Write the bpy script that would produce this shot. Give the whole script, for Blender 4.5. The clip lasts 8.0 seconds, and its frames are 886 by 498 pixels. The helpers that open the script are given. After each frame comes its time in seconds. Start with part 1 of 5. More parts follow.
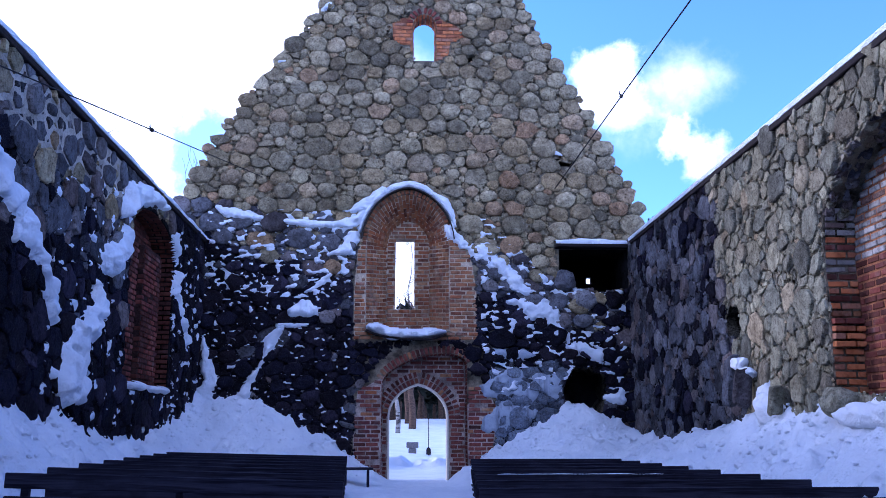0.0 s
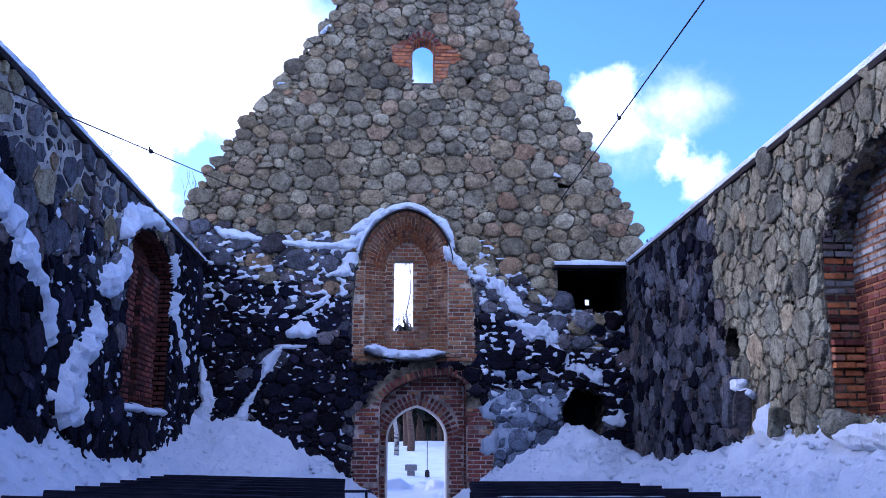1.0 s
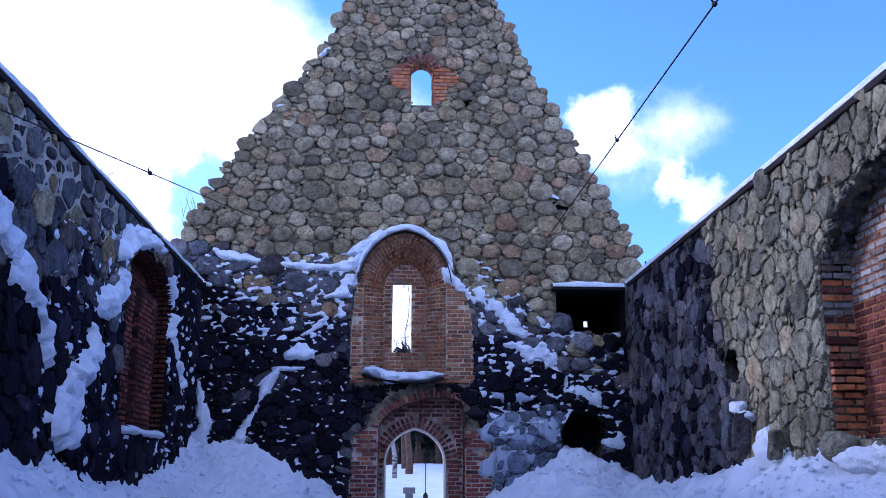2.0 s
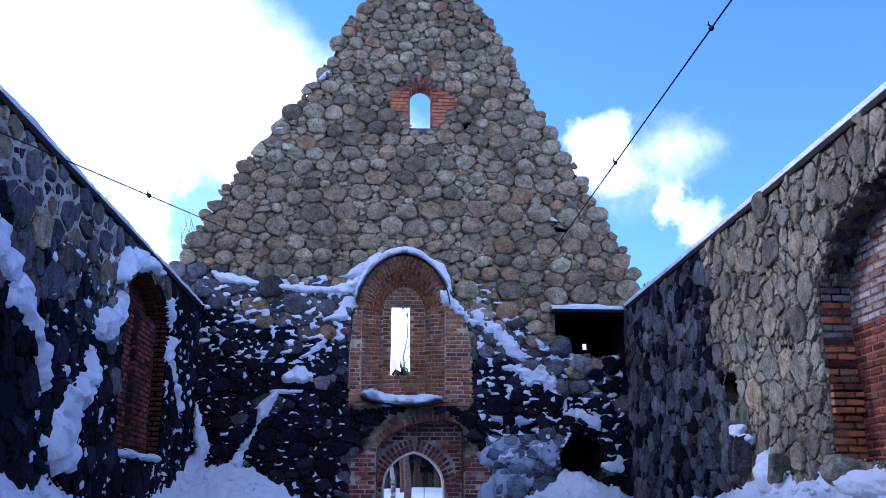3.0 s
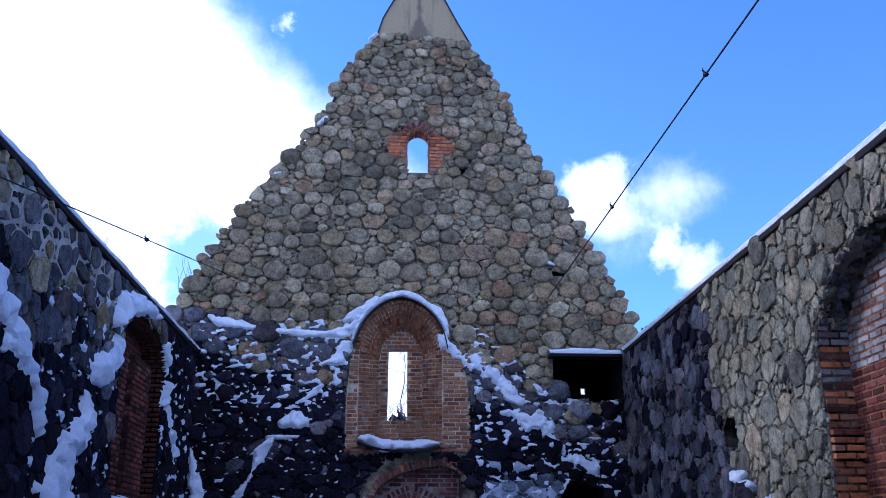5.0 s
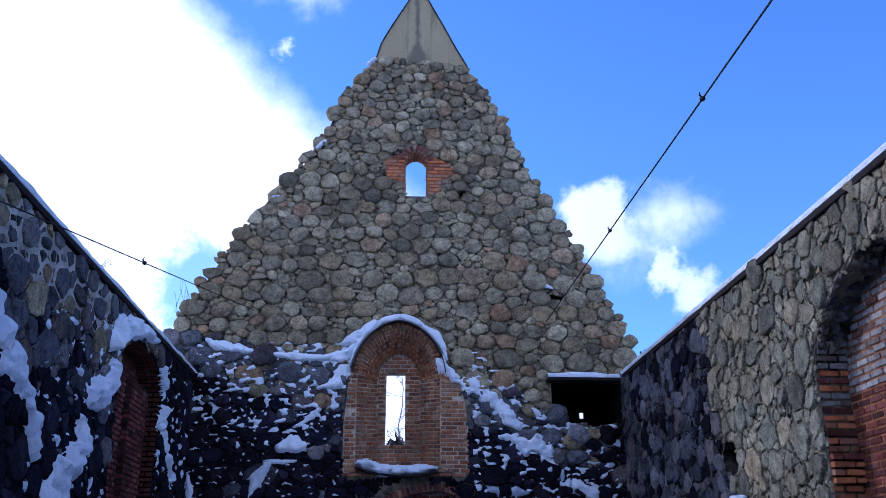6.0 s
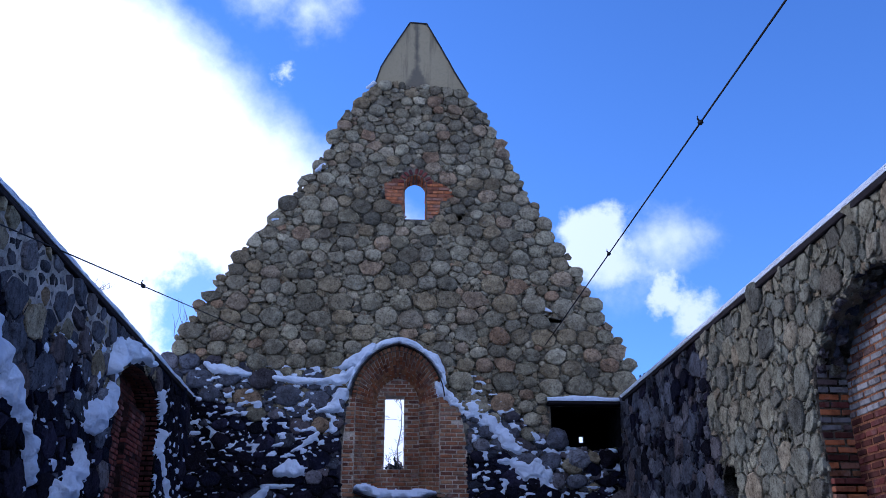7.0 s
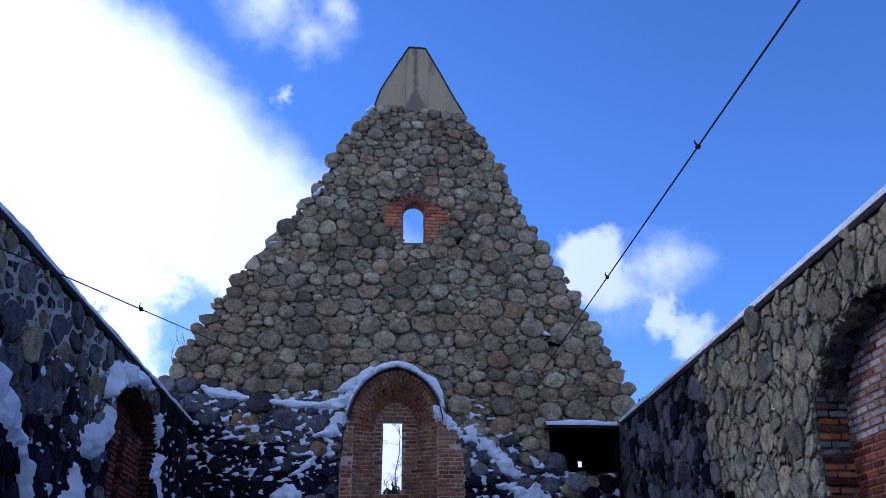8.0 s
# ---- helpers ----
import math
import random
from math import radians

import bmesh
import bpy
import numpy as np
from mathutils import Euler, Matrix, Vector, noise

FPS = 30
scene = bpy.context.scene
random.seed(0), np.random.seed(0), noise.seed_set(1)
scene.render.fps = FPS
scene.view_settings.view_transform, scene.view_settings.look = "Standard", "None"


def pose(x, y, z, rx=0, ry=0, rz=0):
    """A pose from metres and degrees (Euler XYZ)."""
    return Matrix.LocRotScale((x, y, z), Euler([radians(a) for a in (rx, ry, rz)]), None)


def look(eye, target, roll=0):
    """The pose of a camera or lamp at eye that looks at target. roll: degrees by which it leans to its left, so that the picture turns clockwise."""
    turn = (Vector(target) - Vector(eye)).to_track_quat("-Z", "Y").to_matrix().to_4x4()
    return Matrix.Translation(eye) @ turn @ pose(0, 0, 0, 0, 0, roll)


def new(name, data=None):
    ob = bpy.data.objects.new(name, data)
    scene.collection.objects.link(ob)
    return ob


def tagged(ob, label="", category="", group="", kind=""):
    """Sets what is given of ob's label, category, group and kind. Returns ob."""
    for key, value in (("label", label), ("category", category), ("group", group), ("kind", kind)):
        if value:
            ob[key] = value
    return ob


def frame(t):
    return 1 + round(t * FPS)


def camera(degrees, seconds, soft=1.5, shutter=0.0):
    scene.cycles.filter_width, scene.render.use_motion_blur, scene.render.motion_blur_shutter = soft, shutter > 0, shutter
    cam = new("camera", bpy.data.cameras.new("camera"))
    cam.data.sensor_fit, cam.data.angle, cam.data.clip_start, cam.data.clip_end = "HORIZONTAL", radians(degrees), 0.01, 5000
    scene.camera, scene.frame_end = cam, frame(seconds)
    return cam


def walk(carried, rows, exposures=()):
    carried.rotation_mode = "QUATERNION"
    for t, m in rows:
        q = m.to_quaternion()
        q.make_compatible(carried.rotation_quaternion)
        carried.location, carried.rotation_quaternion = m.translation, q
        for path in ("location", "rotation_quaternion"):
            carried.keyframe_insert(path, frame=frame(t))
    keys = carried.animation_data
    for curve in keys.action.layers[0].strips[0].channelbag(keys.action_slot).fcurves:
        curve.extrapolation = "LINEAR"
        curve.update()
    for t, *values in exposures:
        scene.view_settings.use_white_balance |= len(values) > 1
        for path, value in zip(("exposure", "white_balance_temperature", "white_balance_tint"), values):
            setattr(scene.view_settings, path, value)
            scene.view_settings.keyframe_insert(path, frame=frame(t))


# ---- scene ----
cam = camera(52.0, 8.0, soft=0.7)
# seconds, yaw, pitch, roll: the viewer stands in the nave and tilts the camera up
PATH = [
    (0.0, -3.03, 11.50, 0.00),
    (0.5, -3.07, 12.14, 0.01),
    (1.0, -3.11, 12.84, 0.02),
    (1.5, -3.16, 13.50, 0.02),
    (3.0, -3.29, 15.62, 0.05),
    (3.5, -3.32, 16.27, 0.06),
    (4.0, -3.35, 17.01, 0.08),
    (4.5, -3.39, 17.68, 0.08),
    (6.0, -3.56, 19.87, 0.13),
    (6.5, -3.60, 20.56, 0.12),
    (7.0, -3.63, 21.33, 0.13),
    (7.5, -3.69, 22.08, 0.14),
    (8.0, -3.74, 22.80, 0.13),
]
walk(cam, [(t, pose(0, 0, 1.3, 90 + p, r, y)) for t, y, p, r in PATH],
     exposures=[(0.0, 0.95, 4800, 33), (1.5, 0.82, 4800, 33), (4.5, 0.62, 4800, 29), (6.5, 0.24, 4850, 26), (8.0, -0.08, 4850, 26)])

# ---- world, sun ----
SUN_FROM = Vector((-1.0, 0.59, 0.42)).normalized()      # ahead and to the left, behind thin cloud
world = bpy.data.worlds.new("winter_sky")
scene.world = world
world.use_nodes = True


class Nodes:
    """Short hand for a node tree."""

    def __init__(self, tree, fresh=True):
        self.tree = tree
        if fresh:
            tree.nodes.clear()

    def add(self, kind):
        return self.tree.nodes.new(kind)

    def put(self, value, socket):
        if isinstance(value, bpy.types.NodeSocket):
            self.tree.links.new(value, socket)
        else:
            socket.default_value = value

    def math(self, op, a, b=0.0, clamp=False):
        n = self.add("ShaderNodeMath")
        n.operation, n.use_clamp = op, clamp
        self.put(a, n.inputs[0])
        self.put(b, n.inputs[1])
        return n.outputs[0]

    def noise(self, vector, scale, detail=4.0, rough=0.55, distortion=0.0):
        n = self.add("ShaderNodeTexNoise")
        if vector is not None:
            self.put(vector, n.inputs["Vector"])
        n.inputs["Scale"].default_value = scale
        n.inputs["Detail"].default_value = detail
        n.inputs["Roughness"].default_value = rough
        n.inputs["Distortion"].default_value = distortion
        return n.outputs[0]

    def step(self, value, a, b):
        n = self.add("ShaderNodeMapRange")
        n.interpolation_type = "SMOOTHSTEP"
        self.put(value, n.inputs[0])
        n.inputs[1].default_value, n.inputs[2].default_value = a, b
        return n.outputs[0]

    def mix(self, fac, a, b, blend="MIX"):
        n = self.add("ShaderNodeMix")
        n.data_type, n.blend_type = "RGBA", blend
        self.put(fac, n.inputs[0])
        for v, k in ((a, 6), (b, 7)):
            self.put(v if isinstance(v, bpy.types.NodeSocket) else (*v, 1.0), n.inputs[k])
        return n.outputs[2]

    def ramp(self, fac, stops):
        n = self.add("ShaderNodeValToRGB")
        self.put(fac, n.inputs[0])
        el = n.color_ramp.elements
        while len(el) < len(stops):
            el.new(0.5)
        for e, (p, c) in zip(el, stops):
            e.position, e.color = p, (*c, 1.0)
        return n.outputs[0]


def build_sky():
    g = Nodes(world.node_tree)
    sky = g.add("ShaderNodeTexSky")
    sky.sky_type, sky.sun_disc = "NISHITA", False
    sky.sun_elevation = math.asin(SUN_FROM.z)
    sky.sun_rotation = math.atan2(SUN_FROM.x, SUN_FROM.y)
    sky.air_density, sky.dust_density, sky.ozone_density = 1.0, 0.0, 1.5
    way = g.add("ShaderNodeTexCoord").outputs["Generated"]
    big = g.noise(way, 4.5, 7.0, 0.6)
    fine = g.noise(way, 16.0, 5.0, 0.65)
    wob = g.math("ADD", g.math("MULTIPLY", g.math("SUBTRACT", big, 0.5), 0.9), g.math("MULTIPLY", g.math("SUBTRACT", fine, 0.5), 0.28))

    def dot(v):
        n = g.add("ShaderNodeVectorMath")
        n.operation = "DOT_PRODUCT"
        g.put(way, n.inputs[0])
        n.inputs[1].default_value = v
        return n.outputs["Value"]

    # a broad bank of bright cloud fills the sky on the sun's side
    side = Vector((-0.648, 0.316, -0.696))
    bank = g.step(g.math("ADD", dot(side), g.math("MULTIPLY", wob, 0.13)), -0.02, 0.045)
    puff = g.math("ADD", g.math("MULTIPLY", g.math("SUBTRACT", g.noise(way, 12.0, 6.0, 0.6), 0.5), 0.17), g.math("MULTIPLY", g.math("SUBTRACT", fine, 0.5), 0.04))
    gap = g.add("ShaderNodeVectorMath")
    gap.operation = "DISTANCE"
    g.put(way, gap.inputs[0])
    gap.inputs[1].default_value = Vector((-0.214, 0.926, 0.290)).normalized()
    mask = g.math("MULTIPLY", bank, g.math("ADD", 0.12, g.math("MULTIPLY", 0.88, g.step(g.math("ADD", gap.outputs["Value"], puff), 0.022, 0.058))))
    # unseen broken cloud added behind the viewer, to brighten the gable
    broken = g.math("MULTIPLY", g.step(dot((0.0, -1.0, 0.0)), 0.0, 0.35), g.step(g.noise(way, 2.6, 7.0, 0.58), 0.42, 0.56))
    mask = g.math("MAXIMUM", mask, broken)
    # single fair-weather clouds: direction, angular size
    for v, size, soft in (((0.196, 0.905, 0.376), 0.026, 0.014), ((0.216, 0.907, 0.360), 0.040, 0.016), ((0.238, 0.909, 0.340), 0.033, 0.03), ((0.254, 0.912, 0.320), 0.008, 0.06), ((0.236, 0.915, 0.306), 0.006, 0.06),
                          ((0.272, 0.893, 0.358), 0.008, 0.05), ((0.290, 0.886, 0.360), 0.010, 0.05), ((0.308, 0.879, 0.367), 0.012, 0.05), ((0.325, 0.871, 0.368), 0.004, 0.05),
                          ((0.300, 0.907, 0.293), 0.014, 0.012), ((0.322, 0.904, 0.281), 0.024, 0.016), ((0.346, 0.898, 0.272), 0.014, 0.02),
                          ((-0.111, 0.841, 0.529), -0.001, 0.014), ((-0.093, 0.808, 0.582), 0.014, 0.05), ((-0.125, 0.785, 0.606), 0.026, 0.06), ((-0.06, 0.79, 0.61), 0.008, 0.05), ((-0.36, 0.91, 0.22), 0.08, 0.06)):
        d = g.add("ShaderNodeVectorMath")
        d.operation = "DISTANCE"
        g.put(way, d.inputs[0])
        d.inputs[1].default_value = Vector(v).normalized()
        near = g.math("SUBTRACT", size, g.math("ADD", d.outputs["Value"], g.math("MULTIPLY", puff, -0.75)))
        mask = g.math("MAXIMUM", mask, g.math("MULTIPLY", g.step(near, -soft * 0.5, soft), 0.92))
    glow = g.step(dot(SUN_FROM), 0.2, 1.0)
    cloud = g.mix(glow, (6.6, 6.9, 7.5), (10.5, 10.4, 10.2))
    deep = g.mix(1.0, sky.outputs[0], (0.88, 1.12, 1.46), "MULTIPLY")
    colour = g.mix(mask, deep, cloud)
    back = g.add("ShaderNodeBackground")
    g.put(colour, back.inputs[0])
    back.inputs[1].default_value = 0.13
    out = g.add("ShaderNodeOutputWorld")
    g.put(back.outputs[0], out.inputs[0])


build_sky()
lamp = bpy.data.lights.new("sun", "SUN")
lamp.energy, lamp.angle, lamp.color = 1.35, radians(9), (1.0, 0.90, 0.74)
sun = new("sun", lamp)
sun.matrix_world = look((0, 0, 30), Vector((0, 0, 30)) - SUN_FROM)


# ---- materials ----
def material(name, rough=0.85, gloss=0.04):
    m = bpy.data.materials.new(name)
    m.use_nodes = True
    g = Nodes(m.node_tree)
    b = g.add("ShaderNodeBsdfPrincipled")
    out = g.add("ShaderNodeOutputMaterial")
    g.put(b.outputs[0], out.inputs[0])
    b.inputs["Roughness"].default_value = rough
    b.inputs["Specular IOR Level"].default_value = gloss
    return m, g, b


def bump(g, b, height, strength=0.5, distance=0.02):
    n = g.add("ShaderNodeBump")
    n.inputs["Strength"].default_value = strength
    n.inputs["Distance"].default_value = distance
    g.put(height, n.inputs["Height"])
    g.put(n.outputs[0], b.inputs["Normal"])


def place(g):
    return g.add("ShaderNodeNewGeometry").outputs["Position"]


def lot(g):
    """One random number for each piece, whether an object or an island."""
    a = g.add("ShaderNodeObjectInfo").outputs["Random"]
    b = g.add("ShaderNodeNewGeometry").outputs["Random Per Island"]
    return g.math("FRACT", g.math("ADD", a, b))


def stone_material(name, stops, grain, rough, lichen=0.0):
    m, g, b = material(name, rough)
    at = place(g)
    fac = lot(g)
    col = g.ramp(fac, stops)
    col = g.mix(g.step(g.noise(at, 0.9, 5.0, 0.6), 0.40, 0.62), g.mix(1.0, col, (0.70, 0.68, 0.66), "MULTIPLY"), col)
    n1 = g.noise(at, 7.0, 5.0, 0.6)
    n2 = g.noise(at, 55.0, 4.0, 0.7)
    col = g.mix(g.step(n1, 0.35, 0.7), col, g.mix(1.0, col, (0.48, 0.46, 0.45), "MULTIPLY"))
    col = g.mix(g.math("MULTIPLY", g.step(n2, 0.48, 0.66), grain), col, g.mix(0.5, g.mix(1.0, col, (1.9, 1.9, 1.9), "MULTIPLY"), (0.40, 0.38, 0.33)))
    n3 = g.noise(at, 24.0, 6.0, 0.75)
    col = g.mix(g.step(n3, 0.50, 0.36), col, g.mix(1.0, col, (0.42, 0.40, 0.38), "MULTIPLY"))
    col = g.mix(g.step(n3, 0.54, 0.68), col, g.mix(1.0, col, (1.4, 1.38, 1.34), "MULTIPLY"))
    col = g.mix(g.math("MULTIPLY", g.step(g.noise(at, 13.0, 6.0, 0.7, 0.6), 0.62, 0.7), lichen), col, (0.40, 0.41, 0.36))
    g.put(col, b.inputs["Base Color"])
    facet = g.add("ShaderNodeTexVoronoi")
    g.put(at, facet.inputs["Vector"])
    facet.inputs["Scale"].default_value = 5.5
    bump(g, b, g.math("ADD", g.math("MULTIPLY", facet.outputs["Distance"], 1.2), g.math("ADD", g.math("MULTIPLY", n1, 1.4), g.math("MULTIPLY", n2, 0.8))), 1.0, 0.034)
    return m


FIELDSTONE = stone_material("grey_fieldstone", ((0.0, (0.34, 0.295, 0.175)), (0.15, (0.525, 0.46, 0.285)), (0.3, (0.175, 0.157, 0.105)), (0.45, (0.43, 0.335, 0.18)), (0.58, (0.26, 0.23, 0.147)),
                                                 (0.7, (0.585, 0.51, 0.32)), (0.80, (0.43, 0.275, 0.148)), (0.86, (0.31, 0.274, 0.18)), (1.0, (0.465, 0.40, 0.248))), 0.45, 0.85, 0.5)
# blue-black: damp stone with the depth and blue of shade in its colour
DAMP_SHADED_STONE = stone_material("damp_shaded_fieldstone", ((0.0, (0.009, 0.0095, 0.022)), (0.3, (0.022, 0.021, 0.042)), (0.55, (0.004, 0.004, 0.010)), (0.8, (0.020, 0.016, 0.025)),
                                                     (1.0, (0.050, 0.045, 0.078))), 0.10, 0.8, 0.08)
PALE_STONE = stone_material("pale_split_stone", ((0.0, (0.29, 0.285, 0.20)), (0.2, (0.44, 0.415, 0.28)), (0.4, (0.23, 0.235, 0.18)), (0.55, (0.35, 0.345, 0.25)), (0.7, (0.48, 0.39, 0.24)),
                                                 (0.86, (0.16, 0.162, 0.13)), (1.0, (0.41, 0.39, 0.275))), 0.35, 0.85, 0.4)
PLUM_STONE = stone_material("bluish_grey_fieldstone", ((0.0, (0.105, 0.112, 0.138)), (0.3, (0.205, 0.212, 0.240)), (0.6, (0.050, 0.053, 0.068)), (0.8, (0.205, 0.165, 0.155)), (1.0, (0.285, 0.288, 0.305))), 0.2, 0.75, 0.25)

FROSTED_STONE = stone_material("frost_covered_fieldstone", ((0.0, (0.13, 0.165, 0.23)), (0.3, (0.22, 0.27, 0.36)), (0.6, (0.07, 0.085, 0.12)), (0.8, (0.28, 0.335, 0.42)), (1.0, (0.17, 0.21, 0.28))), 0.5, 0.8, 0.5)


def mortar_material(name, light, dark):
    m, g, b = material(name, 0.95)
    at = place(g)
    n1, n2 = g.noise(at, 2.3, 6.0, 0.65), g.noise(at, 38.0, 5.0, 0.7)
    col = g.mix(g.step(n1, 0.35, 0.65), dark, light)
    col = g.mix(g.math("MULTIPLY", g.step(n2, 0.45, 0.65), 0.6), col, g.mix(1.0, col, (0.45, 0.43, 0.42), "MULTIPLY"))
    g.put(col, b.inputs["Base Color"])
    bump(g, b, n2, 0.9, 0.04)
    return m


MORTAR = mortar_material("sandy_lime_mortar", (0.31, 0.27, 0.19), (0.030, 0.027, 0.021))
# near black: the darkness of joints and recesses is put into the colour
DARK_MORTAR = mortar_material("shade_black_mortar", (0.022, 0.021, 0.024), (0.005, 0.005, 0.006))
DAMP_SHADED_MORTAR = mortar_material("damp_shaded_grey_mortar", (0.058, 0.053, 0.068), (0.010, 0.010, 0.014))
PALE_MORTAR = mortar_material("pale_lime_mortar", (0.60, 0.56, 0.49), (0.34, 0.315, 0.27))
CRUMBLY_MORTAR = mortar_material("crumbly_sandy_mortar", (0.36, 0.32, 0.23), (0.022, 0.02, 0.017))
JOINT = mortar_material("pale_brick_joint", (0.62, 0.52, 0.38), (0.27, 0.21, 0.15))
DIRTY_JOINT = mortar_material("dirty_brick_joint", (0.56, 0.47, 0.40), (0.20, 0.165, 0.145))


def brick_material(name, stops, white):
    m, g, b = material(name, 0.9)
    at = place(g)
    col = g.ramp(lot(g), stops)
    n1, n2 = g.noise(at, 9.0, 5.0, 0.65), g.noise(at, 70.0, 3.0, 0.6)
    col = g.mix(g.step(n1, 0.4, 0.75), col, g.mix(1.0, col, (0.42, 0.38, 0.38), "MULTIPLY"))
    col = g.mix(g.math("MULTIPLY", g.step(g.noise(at, 3.0, 6.0, 0.7), 0.52, 0.66), white), col, (0.50, 0.46, 0.40))
    g.put(col, b.inputs["Base Color"])
    bump(g, b, g.math("ADD", n1, n2), 0.5, 0.012)
    return m


BRICK = brick_material("red_clay_brick", ((0.0, (0.28, 0.100, 0.045)), (0.2, (0.38, 0.185, 0.085)), (0.45, (0.14, 0.058, 0.036)), (0.65, (0.33, 0.120, 0.050)), (0.85, (0.24, 0.125, 0.070)), (1.0, (0.40, 0.215, 0.105))), 0.22)
ORANGE_BRICK = brick_material("orange_clay_brick", ((0.0, (0.45, 0.145, 0.055)), (0.4, (0.55, 0.205, 0.08)), (0.7, (0.30, 0.115, 0.06)), (1.0, (0.36, 0.20, 0.13))), 0.1)
DARK_BRICK = brick_material("dark_damp_brick", ((0.0, (0.17, 0.05, 0.04)), (0.5, (0.22, 0.07, 0.05)), (1.0, (0.11, 0.04, 0.037))), 0.12)
DEEP_BRICK = brick_material("deep_brown_brick", ((0.0, (0.085, 0.03, 0.024)), (0.5, (0.12, 0.045, 0.033)), (1.0, (0.06, 0.028, 0.025))), 0.04)
LIMED_BRICK = brick_material("limewashed_brick", ((0.0, (0.30, 0.29, 0.275)), (0.35, (0.20, 0.19, 0.18)), (0.55, (0.13, 0.07, 0.055)), (0.75, (0.24, 0.225, 0.21)), (1.0, (0.38, 0.365, 0.345))), 0.35)


def plaster_material(name, light, dark):
    m, g, b = material(name, 0.9)
    at = place(g)
    mp = g.add("ShaderNodeMapping")
    mp.inputs["Scale"].default_value = (5.0, 5.0, 0.45)
    g.put(at, mp.inputs["Vector"])
    streak = g.noise(mp.outputs[0], 1.0, 5.0, 0.6)
    n2 = g.noise(at, 14.0, 6.0, 0.7)
    col = g.mix(g.step(streak, 0.5, 0.72), light, dark)
    col = g.mix(g.math("MULTIPLY", g.step(n2, 0.45, 0.7), 0.3), col, dark)
    g.put(col, b.inputs["Base Color"])
    bump(g, b, n2, 0.35, 0.02)
    return m


PLASTER = plaster_material("grey_cement_render", (0.345, 0.285, 0.165), (0.20, 0.168, 0.105))


def add_run_off(m, x, half, z_low):
    """A dark run-off streak below the tip, spreading at its foot."""
    t = m.node_tree
    g = Nodes(t, False)
    b = next(n for n in t.nodes if n.type == "BSDF_PRINCIPLED")
    old = b.inputs["Base Color"].links[0].from_socket
    at = place(g)
    sep = g.add("ShaderNodeSeparateXYZ")
    g.put(at, sep.inputs[0])
    wide = g.math("ADD", half, g.math("MULTIPLY", g.step(sep.outputs["Z"], z_low + 0.75, z_low), 0.26))
    off = g.math("ADD", g.math("ABSOLUTE", g.math("SUBTRACT", sep.outputs["X"], x)), g.math("MULTIPLY", g.math("SUBTRACT", g.noise(at, 6.0, 5.0, 0.65), 0.5), 0.22))
    stain = g.step(g.math("SUBTRACT", wide, off), -0.06, 0.08)
    g.put(g.mix(g.math("MULTIPLY", stain, 0.65), old, (0.07, 0.066, 0.06)), b.inputs["Base Color"])


add_run_off(PLASTER, 0.63, 0.05, 13.5)
LIME_PLASTER = plaster_material("flaking_grey_plaster", (0.34, 0.39, 0.47), (0.10, 0.115, 0.145))
WHITE_PLASTER = plaster_material("whitish_arch_plaster", (0.62, 0.58, 0.50), (0.36, 0.33, 0.28))


def snow_material():
    m, g, b = material("snow", 0.6)
    at = place(g)
    n1, n2 = g.noise(at, 1.6, 6.0, 0.6), g.noise(at, 22.0, 5.0, 0.7)
    col = g.mix(g.step(n1, 0.3, 0.7), (0.85, 0.90, 0.96), (0.74, 0.80, 0.88))
    col = g.mix(g.math("MULTIPLY", g.step(g.noise(at, 7.0, 8.0, 0.78), 0.64, 0.76), 0.4), col, (0.40, 0.38, 0.36))
    g.put(col, b.inputs["Base Color"])
    b.inputs["Subsurface Weight"].default_value = 0.0
    bump(g, b, g.math("ADD", g.math("MULTIPLY", g.noise(at, 6.5, 6.0, 0.7), 1.0), g.math("MULTIPLY", n2, 0.35)), 0.9, 0.11)
    return m


SNOW = snow_material()


def wood_material(name, light, dark, rough=0.7):
    m, g, b = material(name, rough)
    mp = g.add("ShaderNodeMapping")
    mp.inputs["Scale"].default_value = (1.2, 22.0, 22.0)
    g.put(g.add("ShaderNodeTexCoord").outputs["Object"], mp.inputs["Vector"])
    n = g.noise(mp.outputs[0], 1.0, 6.0, 0.65, 0.6)
    n2 = g.noise(place(g), 3.0, 5.0, 0.6)
    col = g.mix(g.step(n, 0.3, 0.7), dark, light)
    col = g.mix(g.math("MULTIPLY", g.step(n2, 0.45, 0.7), 0.5), col, dark)
    g.put(col, b.inputs["Base Color"])
    bump(g, b, n, 0.4, 0.006)
    return m


BENCH_WOOD = wood_material("dark_stained_planks", (0.032, 0.032, 0.050), (0.004, 0.004, 0.008))
TARRED_WOOD = wood_material("tarred_dark_board", (0.032, 0.026, 0.026), (0.013, 0.011, 0.012))
BARK = wood_material("pine_bark", (0.16, 0.10, 0.07), (0.05, 0.038, 0.03), 0.9)


def birch_material():
    m, g, b = material("birch_bark", 0.8)
    mp = g.add("ShaderNodeMapping")
    mp.inputs["Scale"].default_value = (2.0, 2.0, 7.0)
    g.put(place(g), mp.inputs["Vector"])
    n = g.noise(mp.outputs[0], 1.0, 5.0, 0.7)
    g.put(g.mix(g.step(n, 0.48, 0.6), (0.30, 0.28, 0.25), (0.05, 0.044, 0.04)), b.inputs["Base Color"])
    return m


